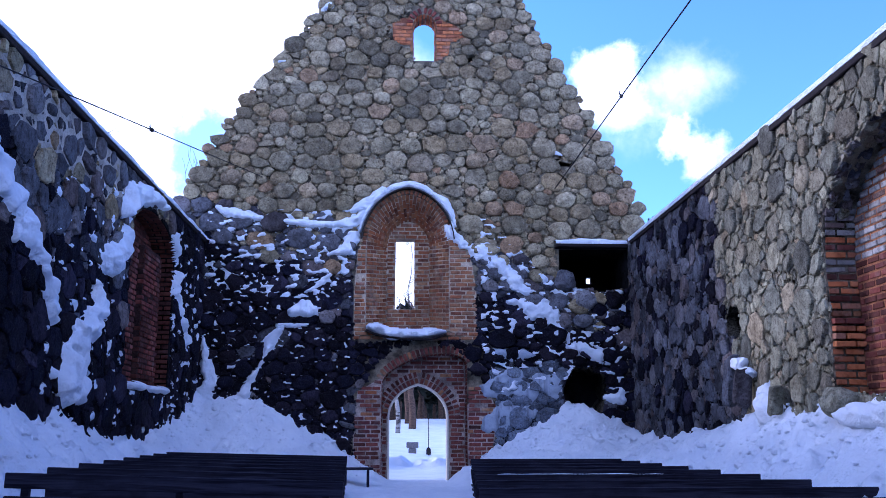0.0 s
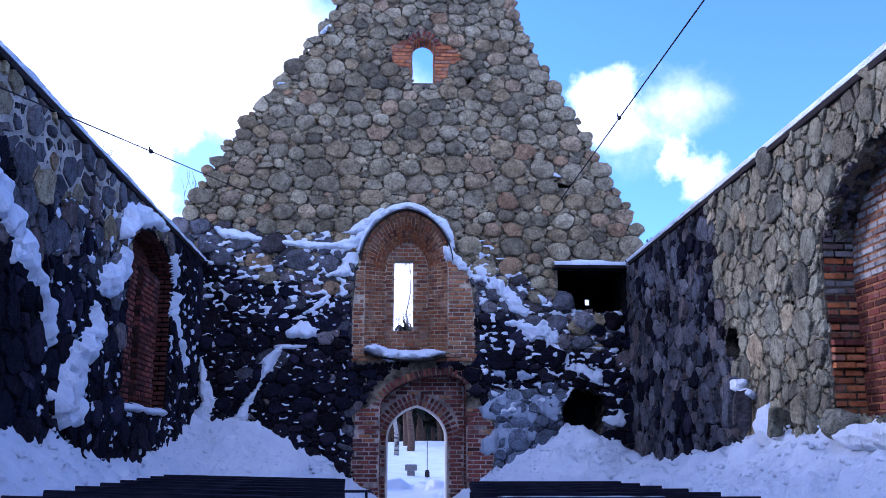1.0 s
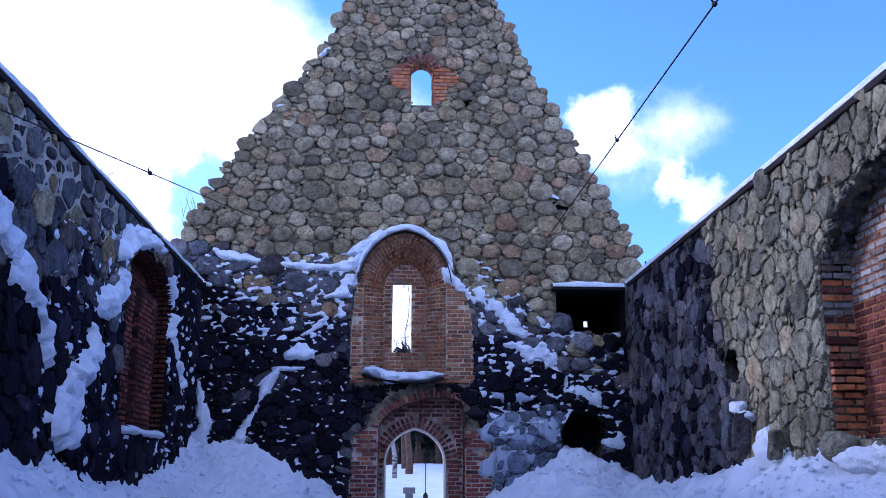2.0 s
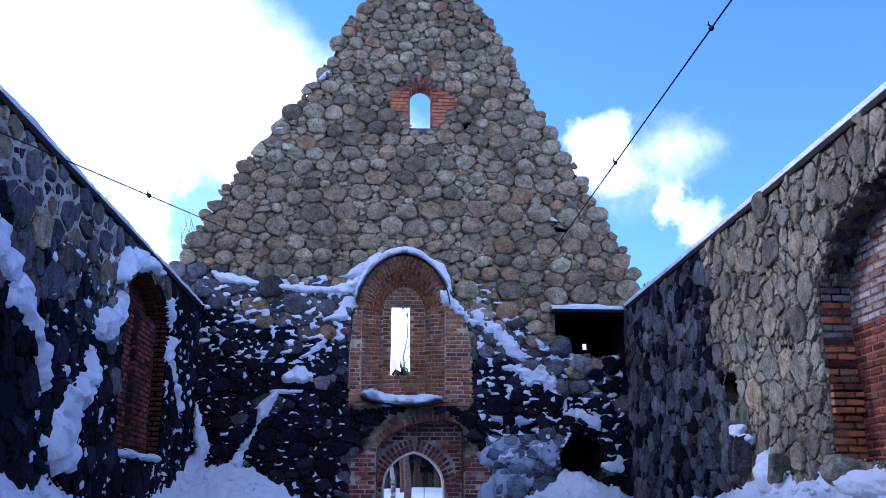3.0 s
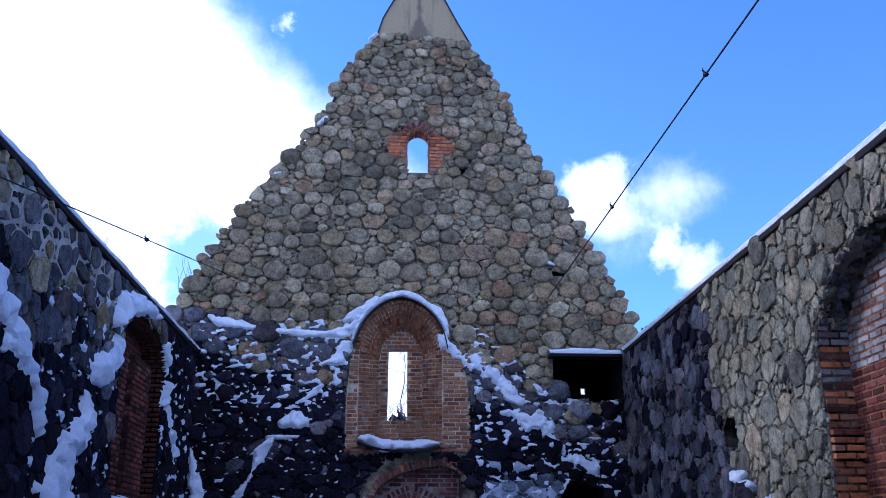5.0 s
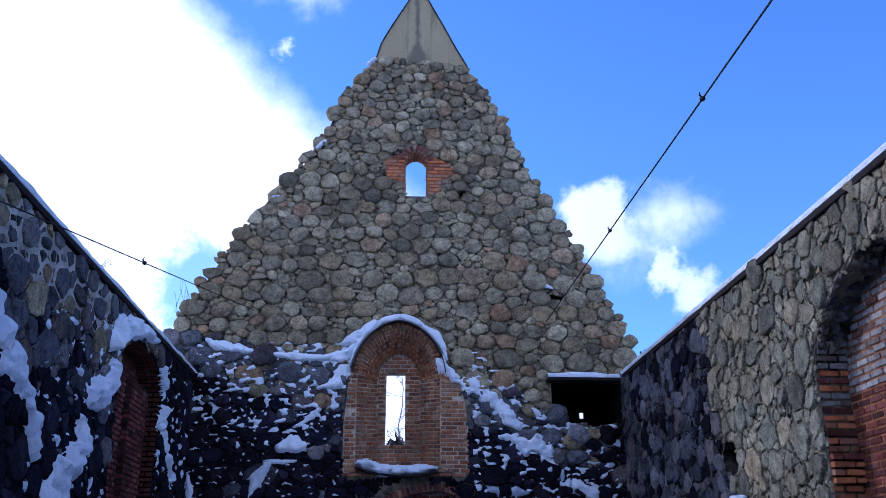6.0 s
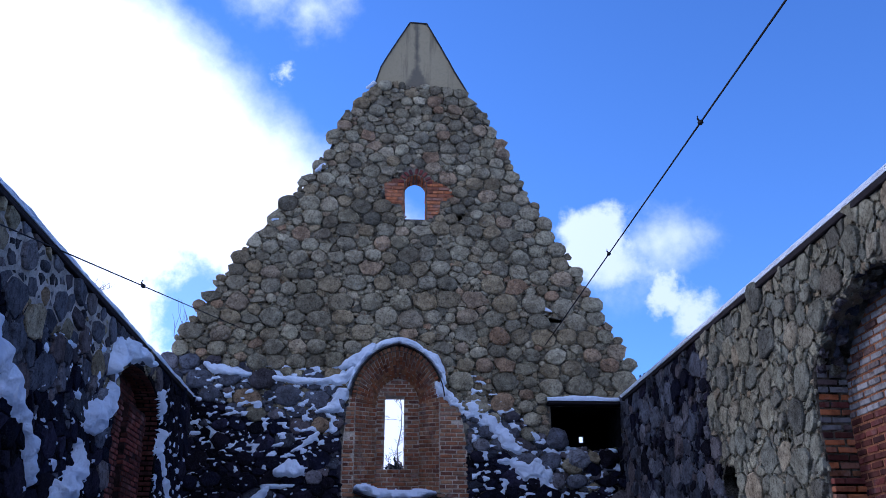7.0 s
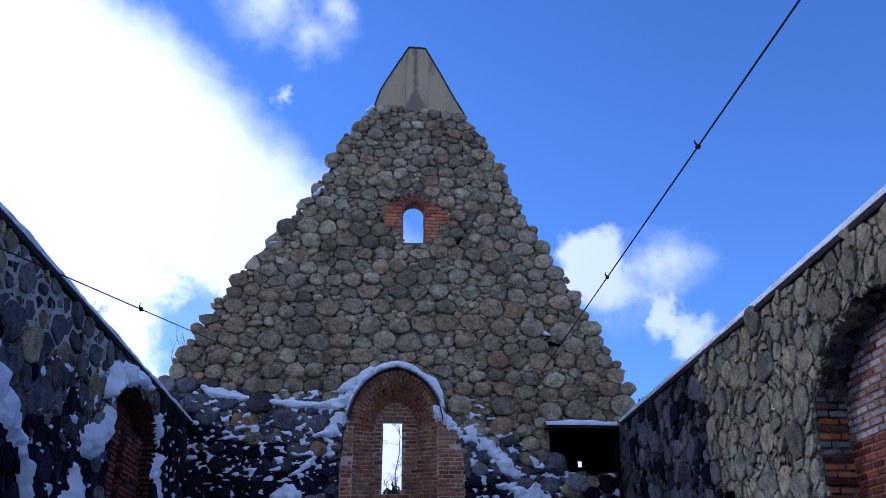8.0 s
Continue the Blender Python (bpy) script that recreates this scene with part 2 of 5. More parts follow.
def plain_material(name, a, c, rough, scale=6.0, metal=0.0):
    m, g, b = material(name, rough)
    n = g.noise(place(g), scale, 5.0, 0.65)
    g.put(g.mix(g.step(n, 0.35, 0.65), a, c), b.inputs["Base Color"])
    b.inputs["Metallic"].default_value = metal
    bump(g, b, n, 0.3, 0.01)
    return m


BIRCH = birch_material()
NEEDLES = plain_material("dark_conifer_needles", (0.013, 0.017, 0.013), (0.026, 0.027, 0.020), 0.9, 2.0)
TWIG = plain_material("thin_brown_twigs", (0.16, 0.13, 0.11), (0.09, 0.075, 0.065), 0.9)
CABLE = plain_material("black_cable_rubber", (0.02, 0.02, 0.022), (0.03, 0.03, 0.032), 0.6)
DEEP_JOINT = mortar_material("deep_brown_joint", (0.075, 0.040, 0.034), (0.022, 0.015, 0.015))
RED_JOINT = mortar_material("reddish_clay_joint", (0.42, 0.19, 0.09), (0.20, 0.085, 0.05))
GRANITE = plain_material("grey_grave_granite", (0.20, 0.19, 0.19), (0.12, 0.115, 0.115), 0.7, 25.0)
IRON = plain_material("black_iron", (0.03, 0.03, 0.032), (0.05, 0.045, 0.042), 0.55, 30.0, 0.7)


# ---- mesh helpers ----
def solid(name, verts, faces, mat, parent=None, label="", smooth=False):
    me = bpy.data.meshes.new(name)
    me.from_pydata([tuple(v) for v in verts], [], faces)
    me.materials.append(mat)
    if smooth:
        me.polygons.foreach_set("use_smooth", [True] * len(me.polygons) if smooth is True else smooth)
    me.update()
    ob = new(name, me)
    ob.parent = parent
    if label:
        ob["label"] = label
    return ob


def part(name, bm, mat, parent=None, label="", smooth=False):
    me = bpy.data.meshes.new(name)
    bmesh.ops.recalc_face_normals(bm, faces=bm.faces)
    bm.to_mesh(me)
    bm.free()
    me.materials.append(mat)
    if smooth:
        me.polygons.foreach_set("use_smooth", [True] * len(me.polygons))
    ob = new(name, me)
    ob.parent = parent
    if label:
        ob["label"] = label
    return ob


def box(bm, lo, hi, bevel=0.0, m=None):
    a = Matrix.Translation([(p + q) / 2 for p, q in zip(lo, hi)]) @ Matrix.Diagonal([q - p for p, q in zip(lo, hi)] + [1])
    r = bmesh.ops.create_cube(bm, size=1.0, matrix=(m or Matrix()) @ a)
    if bevel:
        edges = list({e for v in r["verts"] for e in v.link_edges})
        bmesh.ops.bevel(bm, geom=edges, offset=bevel, segments=1, affect="EDGES")


def tube(bm, path, radii, sides=6):
    rings = []
    for i, p in enumerate(path):
        p = Vector(p)
        d = (Vector(path[min(i + 1, len(path) - 1)]) - Vector(path[max(i - 1, 0)])).normalized()
        a = d.cross(Vector((0, 0, 1)) if abs(d.z) < 0.9 else Vector((1, 0, 0))).normalized()
        b = d.cross(a)
        rings.append([bm.verts.new(p + (a * math.cos(k * math.tau / sides) + b * math.sin(k * math.tau / sides)) * radii[i]) for k in range(sides)])
    for r, q in zip(rings, rings[1:]):
        for k in range(sides):
            bm.faces.new((r[k], r[(k + 1) % sides], q[(k + 1) % sides], q[k]))
    bm.faces.new(rings[0][::-1])
    bm.faces.new(rings[-1])


def arch(cx, half, z0, zs, rise, point=0.0, n=14):
    """Outline of an arched opening, from its lower left, over the top, to its lower right."""
    e = point * half
    left = []
    top = math.sqrt((half + e) ** 2 - e ** 2)
    a1 = math.acos(e / (half + e))
    for k in range(n + 1):
        a = a1 * k / n
        left.append((e - (half + e) * math.cos(a), (half + e) * math.sin(a) / top * rise))
    right = [(-x, z) for x, z in left[-2::-1]]
    legs = [(cx - half, z0 + (zs - z0) * k / 6) for k in range(6)]
    body = [(cx + x, zs + z) for x, z in left + right]
    return legs + body + [(2 * cx - x, z) for x, z in legs[::-1]]


def inside(poly, x, y):
    hit = False
    for (x0, y0), (x1, y1) in zip(poly, poly[1:] + poly[:1]):
        if (y0 > y) != (y1 > y) and x < (x1 - x0) * (y - y0) / (y1 - y0) + x0:
            hit = not hit
    return hit


def slab(name, outline, holes, to_world, depth, mat, parent=None):
    """A wall with thickness: an outline with holes right through, to_world(u, v, d)."""
    bm = bmesh.new()
    for d in (0.0, depth):
        edges = []
        for loop in [outline] + holes:
            vs = [bm.verts.new(to_world(u, v, d)) for u, v in loop]
            edges += [bm.edges.new((vs[i], vs[(i + 1) % len(vs)])) for i in range(len(vs))]
        bmesh.ops.triangle_fill(bm, use_beauty=True, edges=edges)
    bm.verts.ensure_lookup_table()
    n = len(bm.verts) // 2
    k = 0
    for loop in [outline] + holes:
        for i in range(len(loop)):
            a, b = k + i, k + (i + 1) % len(loop)
            bm.faces.new((bm.verts[a], bm.verts[b], bm.verts[n + b], bm.verts[n + a]))
        k += len(loop)
    return part(name, bm, mat, parent)


# ---- the plan: nave along y, gable wall ahead ----
FAR, LEFT, RIGHT, TOP = 20.0, -4.26, 5.28, 5.45
far_at = lambda u, v, d: (u, FAR + d, v)
left_at = lambda u, v, d: (LEFT - d, u, v)
right_at = lambda u, v, d: (RIGHT + d, u, v)

GABLE = [(-5.3, -0.4), (-5.25, 5.9), (-4.95, 6.45), (-4.45, 7.35), (-3.95, 8.25), (-3.5, 8.95), (-2.9, 9.85), (-2.25, 10.6), (-1.75, 11.4), (-1.4, 12.35), (-0.98, 13.1), (-0.5, 13.58),
         (1.86, 13.5), (2.3, 12.95), (2.8, 12.1), (3.45, 10.6), (4.18, 9.25), (4.7, 8.3), (5.35, 7.0), (5.8, 5.95), (6.2, 5.4), (6.2, -0.4)]
NICHE = arch(0.27, 0.92, 3.52, 5.45, 1.18, 0.12)
NICHE_BACK = arch(0.29, 0.49, 3.62, 5.55, 0.62, 0.08)
SLIT = [(-0.01, 4.10), (0.0, 5.76), (0.435, 5.76), (0.44, 4.10)]
RECESS = [(u, v + (0.23 * (u + 0.28) if v >= 2.35 else 0.0)) for u, v in arch(0.655, 0.935, -0.3, 2.35, 0.42, 0.0)]      # one haunch stands higher
DOOR = arch(0.53, 0.675, -0.3, 1.66, 0.74, 0.35)
GWIN = arch(0.62, 0.265, 9.87, 10.80, 0.26, 0.1, 6)
PASSAGE = [(3.68, 4.35), (3.68, 5.40), (5.26, 5.40), (5.26, 4.35)]

PUTLOGS = [[(3.60, 7.36), (3.58, 7.54), (4.05, 7.50), (4.03, 7.34)], [(1.62, 9.86), (1.60, 10.06), (1.82, 10.04), (1.84, 9.88)]]
HOLLOW_CORNERS = [(3.70, 1.70), (3.72, 2.35), (3.95, 2.72), (4.35, 2.78), (4.72, 2.55), (4.70, 2.1), (4.55, 1.70)]
HOLLOW = [(u0 + (u1 - u0) * k / 4 + 0.11 * noise.noise(Vector((u0 * 5, v0 * 5, k))), v0 + (v1 - v0) * k / 4 + 0.11 * noise.noise(Vector((v0 * 5, u0 * 5, k + 7.3))))
          for (u0, v0), (u1, v1) in zip(HOLLOW_CORNERS, HOLLOW_CORNERS[1:] + HOLLOW_CORNERS[:1]) for k in range(4)]

L_NICHE = arch(16.0, 1.45, 2.03, 4.55, 0.58, 0.0)
R_CAVITY = [(13.62, 2.72), (13.55, 2.95), (13.66, 3.22), (13.95, 3.30), (14.18, 3.12), (14.12, 2.76)]
R_NICHE = [(u + 0.07 * noise.noise(Vector((u * 3, v * 3, 2.0))), v + (0.09 * noise.noise(Vector((u * 4, v * 4, 7.0))) if v > 2 else 0)) for u, v in arch(9.17, 1.57, 1.72, 3.6, 1.2, 0.3)]

shrunk = [(u + (0.15 if u < 0.6 else -0.15) if v > 5.5 else u, v) for u, v in GABLE]
rnd = random.Random(77)
RAGGED = []
for (u0, v0), (u1, v1) in zip(GABLE, GABLE[1:]):
    m = max(1, int(math.hypot(u1 - u0, v1 - v0) / 0.33)) if min(v0, v1) > 5.5 else 1
    RAGGED += [(u0 + (u1 - u0) * k / m + (rnd.uniform(-0.10, 0.08) if m > 1 else 0), v0 + (v1 - v0) * k / m) for k in range(m)]
RAGGED.append(GABLE[-1])
wall_west = tagged(slab("wall_west", shrunk, [NICHE, RECESS, GWIN, PASSAGE, HOLLOW] + PUTLOGS, lambda u, v, d: far_at(u, v, d * (0.46 if v > 7.2 else 1.0)), 1.3, MORTAR), "tall triangular fieldstone gable wall of a roofless ruin", "wall", kind="structure")
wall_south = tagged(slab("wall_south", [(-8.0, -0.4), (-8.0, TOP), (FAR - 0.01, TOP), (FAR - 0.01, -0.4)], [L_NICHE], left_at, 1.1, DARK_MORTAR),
                    "damp fieldstone side wall, shade in its stone colours, snow in its hollows", "wall", kind="structure")
wall_north = tagged(slab("wall_north", [(-8.0, -0.4), (-8.0, TOP), (FAR - 0.01, TOP), (FAR - 0.01, -0.4)], [R_NICHE, R_CAVITY], right_at, 1.1, CRUMBLY_MORTAR),
                    "fieldstone side wall, pale, coloured darker in the gable's shade, with snow-covered top", "wall", kind="structure")
bm = bmesh.new()
box(bm, (LEFT - 1.1, -9.1, -0.4), (RIGHT + 1.1, -8.01, TOP))
tagged(part("wall_east", bm, MORTAR), "plain rubble wall closing the nave", "wall", kind="structure")


# ---- ground: one sheet of snow, banked up along the walls ----
def lerp(table, x):
    for (x0, y0), (x1, y1) in zip(table, table[1:]):
        if x <= x1:
            return y0 + (y1 - y0) * max(0.0, (x - x0) / (x1 - x0))
    return table[-1][1]


FLOOR_LINE = ((-40, 0.0), (6, 0.05), (14, 0.2), (17, 0.3), (22, 0.3), (26, 0.36), (32, 0.78), (40, 1.35), (50, 2.05), (70, 2.3), (700, 3.0))
BANK_LEFT = ((4, 1.8), (10, 1.66), (13, 1.36), (15.2, 1.2), (16.6, 1.36), (18, 1.66), (19.2, 1.95), (20.2, 2.15))
BANK_RIGHT = ((4, 1.7), (9.6, 1.62), (12.2, 1.58), (13.0, 1.62), (14.2, 1.45), (17, 1.2), (20.2, 1.35))
BANK_FAR = ((-4.5, 2.1), (-3.2, 2.15), (-2.4, 1.75), (-1.2, 1.02), (-0.45, 0.55), (-0.15, 0.31), (1.2, 0.31), (1.5, 0.55), (2.2, 1.0), (3.1, 1.55), (3.7, 1.85), (4.2, 1.92), (4.95, 1.55), (5.6, 1.28))


def snow_height(x, y):
    h = lerp(FLOOR_LINE, y)
    if LEFT - 0.6 < x < RIGHT + 0.6 and y < FAR + 0.3:
        lump = noise.noise(Vector((x * 1.7, y * 1.7, 3.0))) * 0.16 + noise.noise(Vector((x * 5, y * 5, 9.0))) * 0.08 + noise.noise(Vector((x * 10, y * 10, 1.0))) * 0.08 + abs(noise.noise(Vector((x * 3.4, y * 3.4, 7.0)))) * 0.20 + abs(noise.noise(Vector((x * 6.5, y * 6.5, 4.0)))) * 0.10 - 0.06
        up = 0.0
        a = max(0.0, 1 - max(0.0, x - LEFT) / 1.9)
        up = max(up, (lerp(BANK_LEFT, y) - h) * a ** 1.5)
        a = max(0.0, 1 - max(0.0, RIGHT - x) / 2.2)
        up = max(up, (lerp(BANK_RIGHT, y) - h) * a ** 1.25)
        a = max(0.0, 1 - max(0.0, FAR - y) / 3.0)
        up = max(up, (lerp(BANK_FAR, x) - h) * a ** 1.15)
        h += up + lump * min(1.0, 0.25 + up * 1.2)
    else:
        h += noise.noise(Vector((x * 0.35, y * 0.35, 5.0))) * 0.12 * min(1.0, max(0.0, (y - 22) / 6))
        h += 0.34 * math.exp(-((y - 25.6 - 0.3 * noise.noise(Vector((x, 0, 0)))) / 0.55) ** 2) * (0.8 + 0.5 * noise.noise(Vector((x * 3, y * 3, 2.0)))) if abs(x) < 40 else 0
    return h


def axis(lo, hi, fine, far):
    out = [lo + fine * k for k in range(int((hi - lo) / fine) + 1)]
    d = fine
    while out[-1] < far:
        d *= 1.22
        out.append(out[-1] + d)
    d = fine
    while out[0] > -far:
        d *= 1.22
        out.insert(0, out[0] - d)
    return out


xs, ys = axis(-4.9, 6.0, 0.07, 600), axis(5.0, 33.0, 0.075, 700)
verts = [(x, y, snow_height(x, y)) for y in ys for x in xs]
w = len(xs)
faces = [(j * w + i, j * w + i + 1, (j + 1) * w + i + 1, (j + 1) * w + i) for j in range(len(ys) - 1) for i in range(w - 1)]
tagged(solid("ground", verts, faces, SNOW, smooth=True), "trodden blue-white snow banked up against the ruin walls", "snow", kind="structure")


# ---- coverings of the side walls: dark boards under snow ----
def cover(name, x0, x1, label):
    bm = bmesh.new()
    box(bm, (x0, -8.0, TOP + 0.002), (x1, FAR - 0.02, TOP + 0.085), 0.01)
    ob = tagged(part(name, bm, TARRED_WOOD), label, "wall cover", kind="structure")
    n = 260
    verts, faces = [], []
    prof = ((0.0, 0.0), (-0.012, 0.06), (0.03, 0.12), (0.3, 0.18), (0.7, 0.18), (0.96, 0.12), (1.012, 0.06), (1.0, 0.0))
    for k in range(n + 1):
        y = -8.0 + (FAR + 7.97) * k / n
        for u, h in prof:
            wob = 0.03 * noise.noise(Vector((u * 3, y * 1.3, x0))) + 0.015 * noise.noise(Vector((u * 3, y * 5, x0)))
            verts.append((x0 + (x1 - x0) * u + (wob if h else 0), y, TOP + 0.087 + (h * (0.9 + 6 * wob) if h else 0)))
    m = len(prof)
    for k in range(n):
        faces += [(k * m + i, (k + 1) * m + i, (k + 1) * m + i + 1, k * m + i + 1) for i in range(m - 1)]
    solid("snow_cap", verts, faces, SNOW, ob, "snow lying along the boards", True)
    return ob


cover("wall_cover_south", LEFT - 1.2, LEFT + 0.07, "dark board covering on the wall top under a snow ridge")
cover("wall_cover_north", RIGHT - 0.07, RIGHT + 1.2, "dark board covering on the wall top under a snow ridge")


# ---- benches ----
def bench(name, length):
    """A plank bench with a back; its origin lies on the ground below the back, along x."""
    ob = tagged(new(name), "dark-stained plank bench with a back, standing in snow", "bench", "rows of benches in the nave")
    for k, (y0, z0, dy, dz) in enumerate(((0.0, 0.78, 0.035, 0.12), (0.012, 0.60, 0.035, 0.12), (-0.42, 0.42, 0.17, 0.04), (-0.22, 0.42, 0.17, 0.04))):
        bm = bmesh.new()
        box(bm, (0, y0, z0), (length, y0 + dy, z0 + dz), 0.006)
        part("back_plank" if k < 2 else "seat_plank", bm, BENCH_WOOD, ob)
    for x in (0.12, length / 2, length - 0.17):
        bm = bmesh.new()
        box(bm, (x, 0.036, -0.15), (x + 0.06, 0.10, 0.86), 0.006)
        part("back_leg", bm, BENCH_WOOD, ob)
        bm = bmesh.new()
        box(bm, (x, -0.40, -0.15), (x + 0.06, -0.33, 0.419), 0.006)
        part("front_leg", bm, BENCH_WOOD, ob)
        bm = bmesh.new()
        box(bm, (x, -0.329, 0.34), (x + 0.06, 0.035, 0.418), 0.006)
        part("seat_bearer", bm, BENCH_WOOD, ob)
    return ob


def plank_snow(x0, x1, y, z, tilt, seed, wide=1.0):
    """A thin uneven line of snow left along a plank."""
    n = max(6, int((x1 - x0) / 0.04))
    verts, faces = [], []
    for k in range(n + 1):
        x = x0 + (x1 - x0) * k / n
        h = 0.011 * max(0.05, min(1.0, 0.55 + 1.2 * noise.noise(Vector((x * 3, seed, 0))))) * min(1.0, k / 3, (n - k) / 3)
        zz = z + tilt * (x - x0)
        for a, b in ((0.0, 0.0), (0.01, 0.8), (0.035, 1.0), (0.06, 0.7), (0.07, 0.0)):
            verts.append((x, y + a * wide, zz + b * h))
    for k in range(n):
        faces += [(k * 5 + i, (k + 1) * 5 + i, (k + 1) * 5 + i + 1, k * 5 + i + 1) for i in range(4)]
    tagged(solid("bench_snow", verts, faces, SNOW, None, "", True), "thin line of snow along a bench plank", "snow", kind="stuff")


for k in range(9):
    y = 17.0 - 1.3 * k
    x0, x1 = 0.66 + (y - 7) * 0.075, 4.2
    b = bench("bench", x1 - x0)
    b.matrix_world = pose(x0, y, -0.05, 0, 0, 0)
    if k == 7:
        plank_snow(x0 + 0.3 + 0.2 * (k % 3), x1 - 0.2 - 0.3 * (k % 2), y - 0.06, 0.412, 0.0, k)
    if k == 5:
        plank_snow(x0 + 0.25 * (k % 4), x1 - 0.5 * (k % 3) - 0.1, y + 0.002, 0.851, 0.0, k + 20, 0.44)
for k in range(8):
    y = 15.95 - 1.2 * k
    x0, x1 = -3.12 - (y - 7.9) * 0.095, -0.40 - (y - 7) * 0.046
    b = bench("bench", x1 - x0)
    b.matrix_world = pose(x0, y, 0.10, 0, math.degrees(0.075 / (x1 - x0)), 0)


# ---- masonry: stones ----
def clip(poly, nx, ny, c):
    """Keeps the side nx * x + ny * y <= c of a convex outline."""
    out = []
    for (x0, y0), (x1, y1) in zip(poly, poly[1:] + poly[:1]):
        a, b = nx * x0 + ny * y0 - c, nx * x1 + ny * y1 - c
        if a <= 0:
            out.append((x0, y0))
        if a * b < 0:
            k = a / (a - b)
            out.append((x0 + (x1 - x0) * k, y0 + (y1 - y0) * k))
    return out


def pack(outline, zones, sizes, flat, seed, sites=()):
    """Fits stones of mixed sizes into an outline, leaving the zones free; returns their cells."""
    rnd = random.Random(seed)
    us, vs = [p[0] for p in outline], [p[1] for p in outline]
    u0, u1, v0, v1 = min(us), max(us), min(vs), max(vs)
    area = (u1 - u0) * (v1 - v0)
    pts, rad = [], []
    taken = {}

    def free(u, v, r):
        i, j = int(u // 0.5), int(v // 0.5)
        for a in (-2, -1, 0, 1, 2):
            for b in (-2, -1, 0, 1, 2):
                for k in taken.get((i + a, j + b), ()):
                    if ((u - pts[k][0]) / flat) ** 2 + (v - pts[k][1]) ** 2 < (0.93 * (r + rad[k])) ** 2:
                        return False
        return True

    def put_site(u, v, r):
        taken.setdefault((int(u // 0.5), int(v // 0.5)), []).append(len(pts))
        pts.append((u, v))
        rad.append(r)

    def clear(u, v, r):
        return inside(outline, u, v) and not any(inside(z, u + du * r, v + dv * r) for z in zones for du, dv in ((0, 0), (0.8 * flat, 0), (-0.8 * flat, 0), (0, 0.8), (0, -0.8)))

    for u, v, r in sites:
        if clear(u, v, r) and free(u, v, r * 0.8):
            put_site(u, v, r)
    for lo, hi, tries in sizes:
        for _ in range(int(area * tries)):
            u, v, r = rnd.uniform(u0, u1), rnd.uniform(v0, v1), rnd.uniform(lo, hi)
            if clear(u, v, r) and free(u, v, r):
                put_site(u, v, r)
    real = len(pts)
    # silent neighbours in the openings and outside bound the cells
    step = 0.13
    for i in range(int((u1 - u0 + 1) / step)):
        for j in range(int((v1 - v0 + 1) / step)):
            u, v = u0 - 0.5 + i * step, v0 - 0.5 + j * step
            if any(inside(z, u, v) for z in zones):
                put_site(u, v, 0.06)
            elif not inside(outline, u, v) and free(u, v, 0.09):
                put_site(u, v, 0.09)
    cells = []
    for k in range(real):
        (u, v), r = pts[k], rad[k]
        big = r * 1.9
        poly = [(-big * 1.2, -big), (big * 1.2, -big), (big * 1.2, big), (-big * 1.2, big)]
        i, j = int(u // 0.5), int(v // 0.5)
        near = [q for a in (-2, -1, 0, 1, 2) for b in (-2, -1, 0, 1, 2) for q in taken.get((i + a, j + b), ()) if q != k]
        for q in near:
            dx, dy = (pts[q][0] - u) / flat, pts[q][1] - v
            d2 = dx * dx + dy * dy
            if d2 < 1.7:
                poly = clip(poly, dx, dy, (d2 + r * r - rad[q] ** 2) / 2)
                if len(poly) < 3:
                    break
        if len(poly) >= 3:
            cells.append((u, v, r, [(x * flat, y) for x, y in poly]))
    return cells


def split_shape(cell, rnd, gap, bulge):
    """Verts (u, v, h) and faces of one broken stone: a sharp-cornered block with a flat, slanting face."""
    u, v, r, poly = cell
    cx, cy = sum(p[0] for p in poly) / len(poly), sum(p[1] for p in poly) / len(poly)
    rim = []
    for p, q in zip(poly, poly[1:] + poly[:1]):
        long = math.hypot(q[0] - p[0], q[1] - p[1])
        if long < 0.25 * r:
            continue
        rim.append((p[0] + rnd.uniform(-0.07, 0.07) * r, p[1] + rnd.uniform(-0.07, 0.07) * r))
        if long > 0.7 * r:
            f = rnd.uniform(0.3, 0.7)
            rim.append((p[0] + (q[0] - p[0]) * f + rnd.uniform(-0.08, 0.08) * r, p[1] + (q[1] - p[1]) * f + rnd.uniform(-0.08, 0.08) * r))
    if len(rim) < 4:
        rim = list(poly)
    n = len(rim)
    mean = sum(math.hypot(x - cx, y - cy) for x, y in rim) / n
    pull = [max(0.25, 1 - gap / max(0.03, math.hypot(x - cx, y - cy)) - rnd.uniform(0.0, 0.07)) for x, y in rim]
    high = bulge * min(1.0, mean / 0.15) * rnd.uniform(0.35, 1.2)
    tx, ty = rnd.uniform(-0.55, 0.55) * high / mean, rnd.uniform(-0.55, 0.55) * high / mean
    worn = [rnd.uniform(0.80, 0.95) for p in rim]
    verts, faces = [], []
    for ring in range(3):
        for (x, y), k, w in zip(rim, pull, worn):
            scale = (1.0, 0.98, w)[ring]
            du, dv = (x - cx) * k * scale, (y - cy) * k * scale
            h = (-0.03, (0.72 + rnd.uniform(-0.12, 0.12)) * high + 0.8 * (tx * du + ty * dv), high + tx * du + ty * dv)[ring]
            verts.append((u + cx + du, v + cy + dv, h))
    for ring in (0, 1):
        for k in range(n):
            a, b = ring * n + k, ring * n + (k + 1) % n
            faces.append((a, b, b + n, a + n))
    # the face breaks along one line into two planes
    i, j = 2 * n, 2 * n + n // 2
    faces += [tuple(range(i, j + 1)), tuple(range(j, 3 * n)) + (i,)]
    return verts, faces


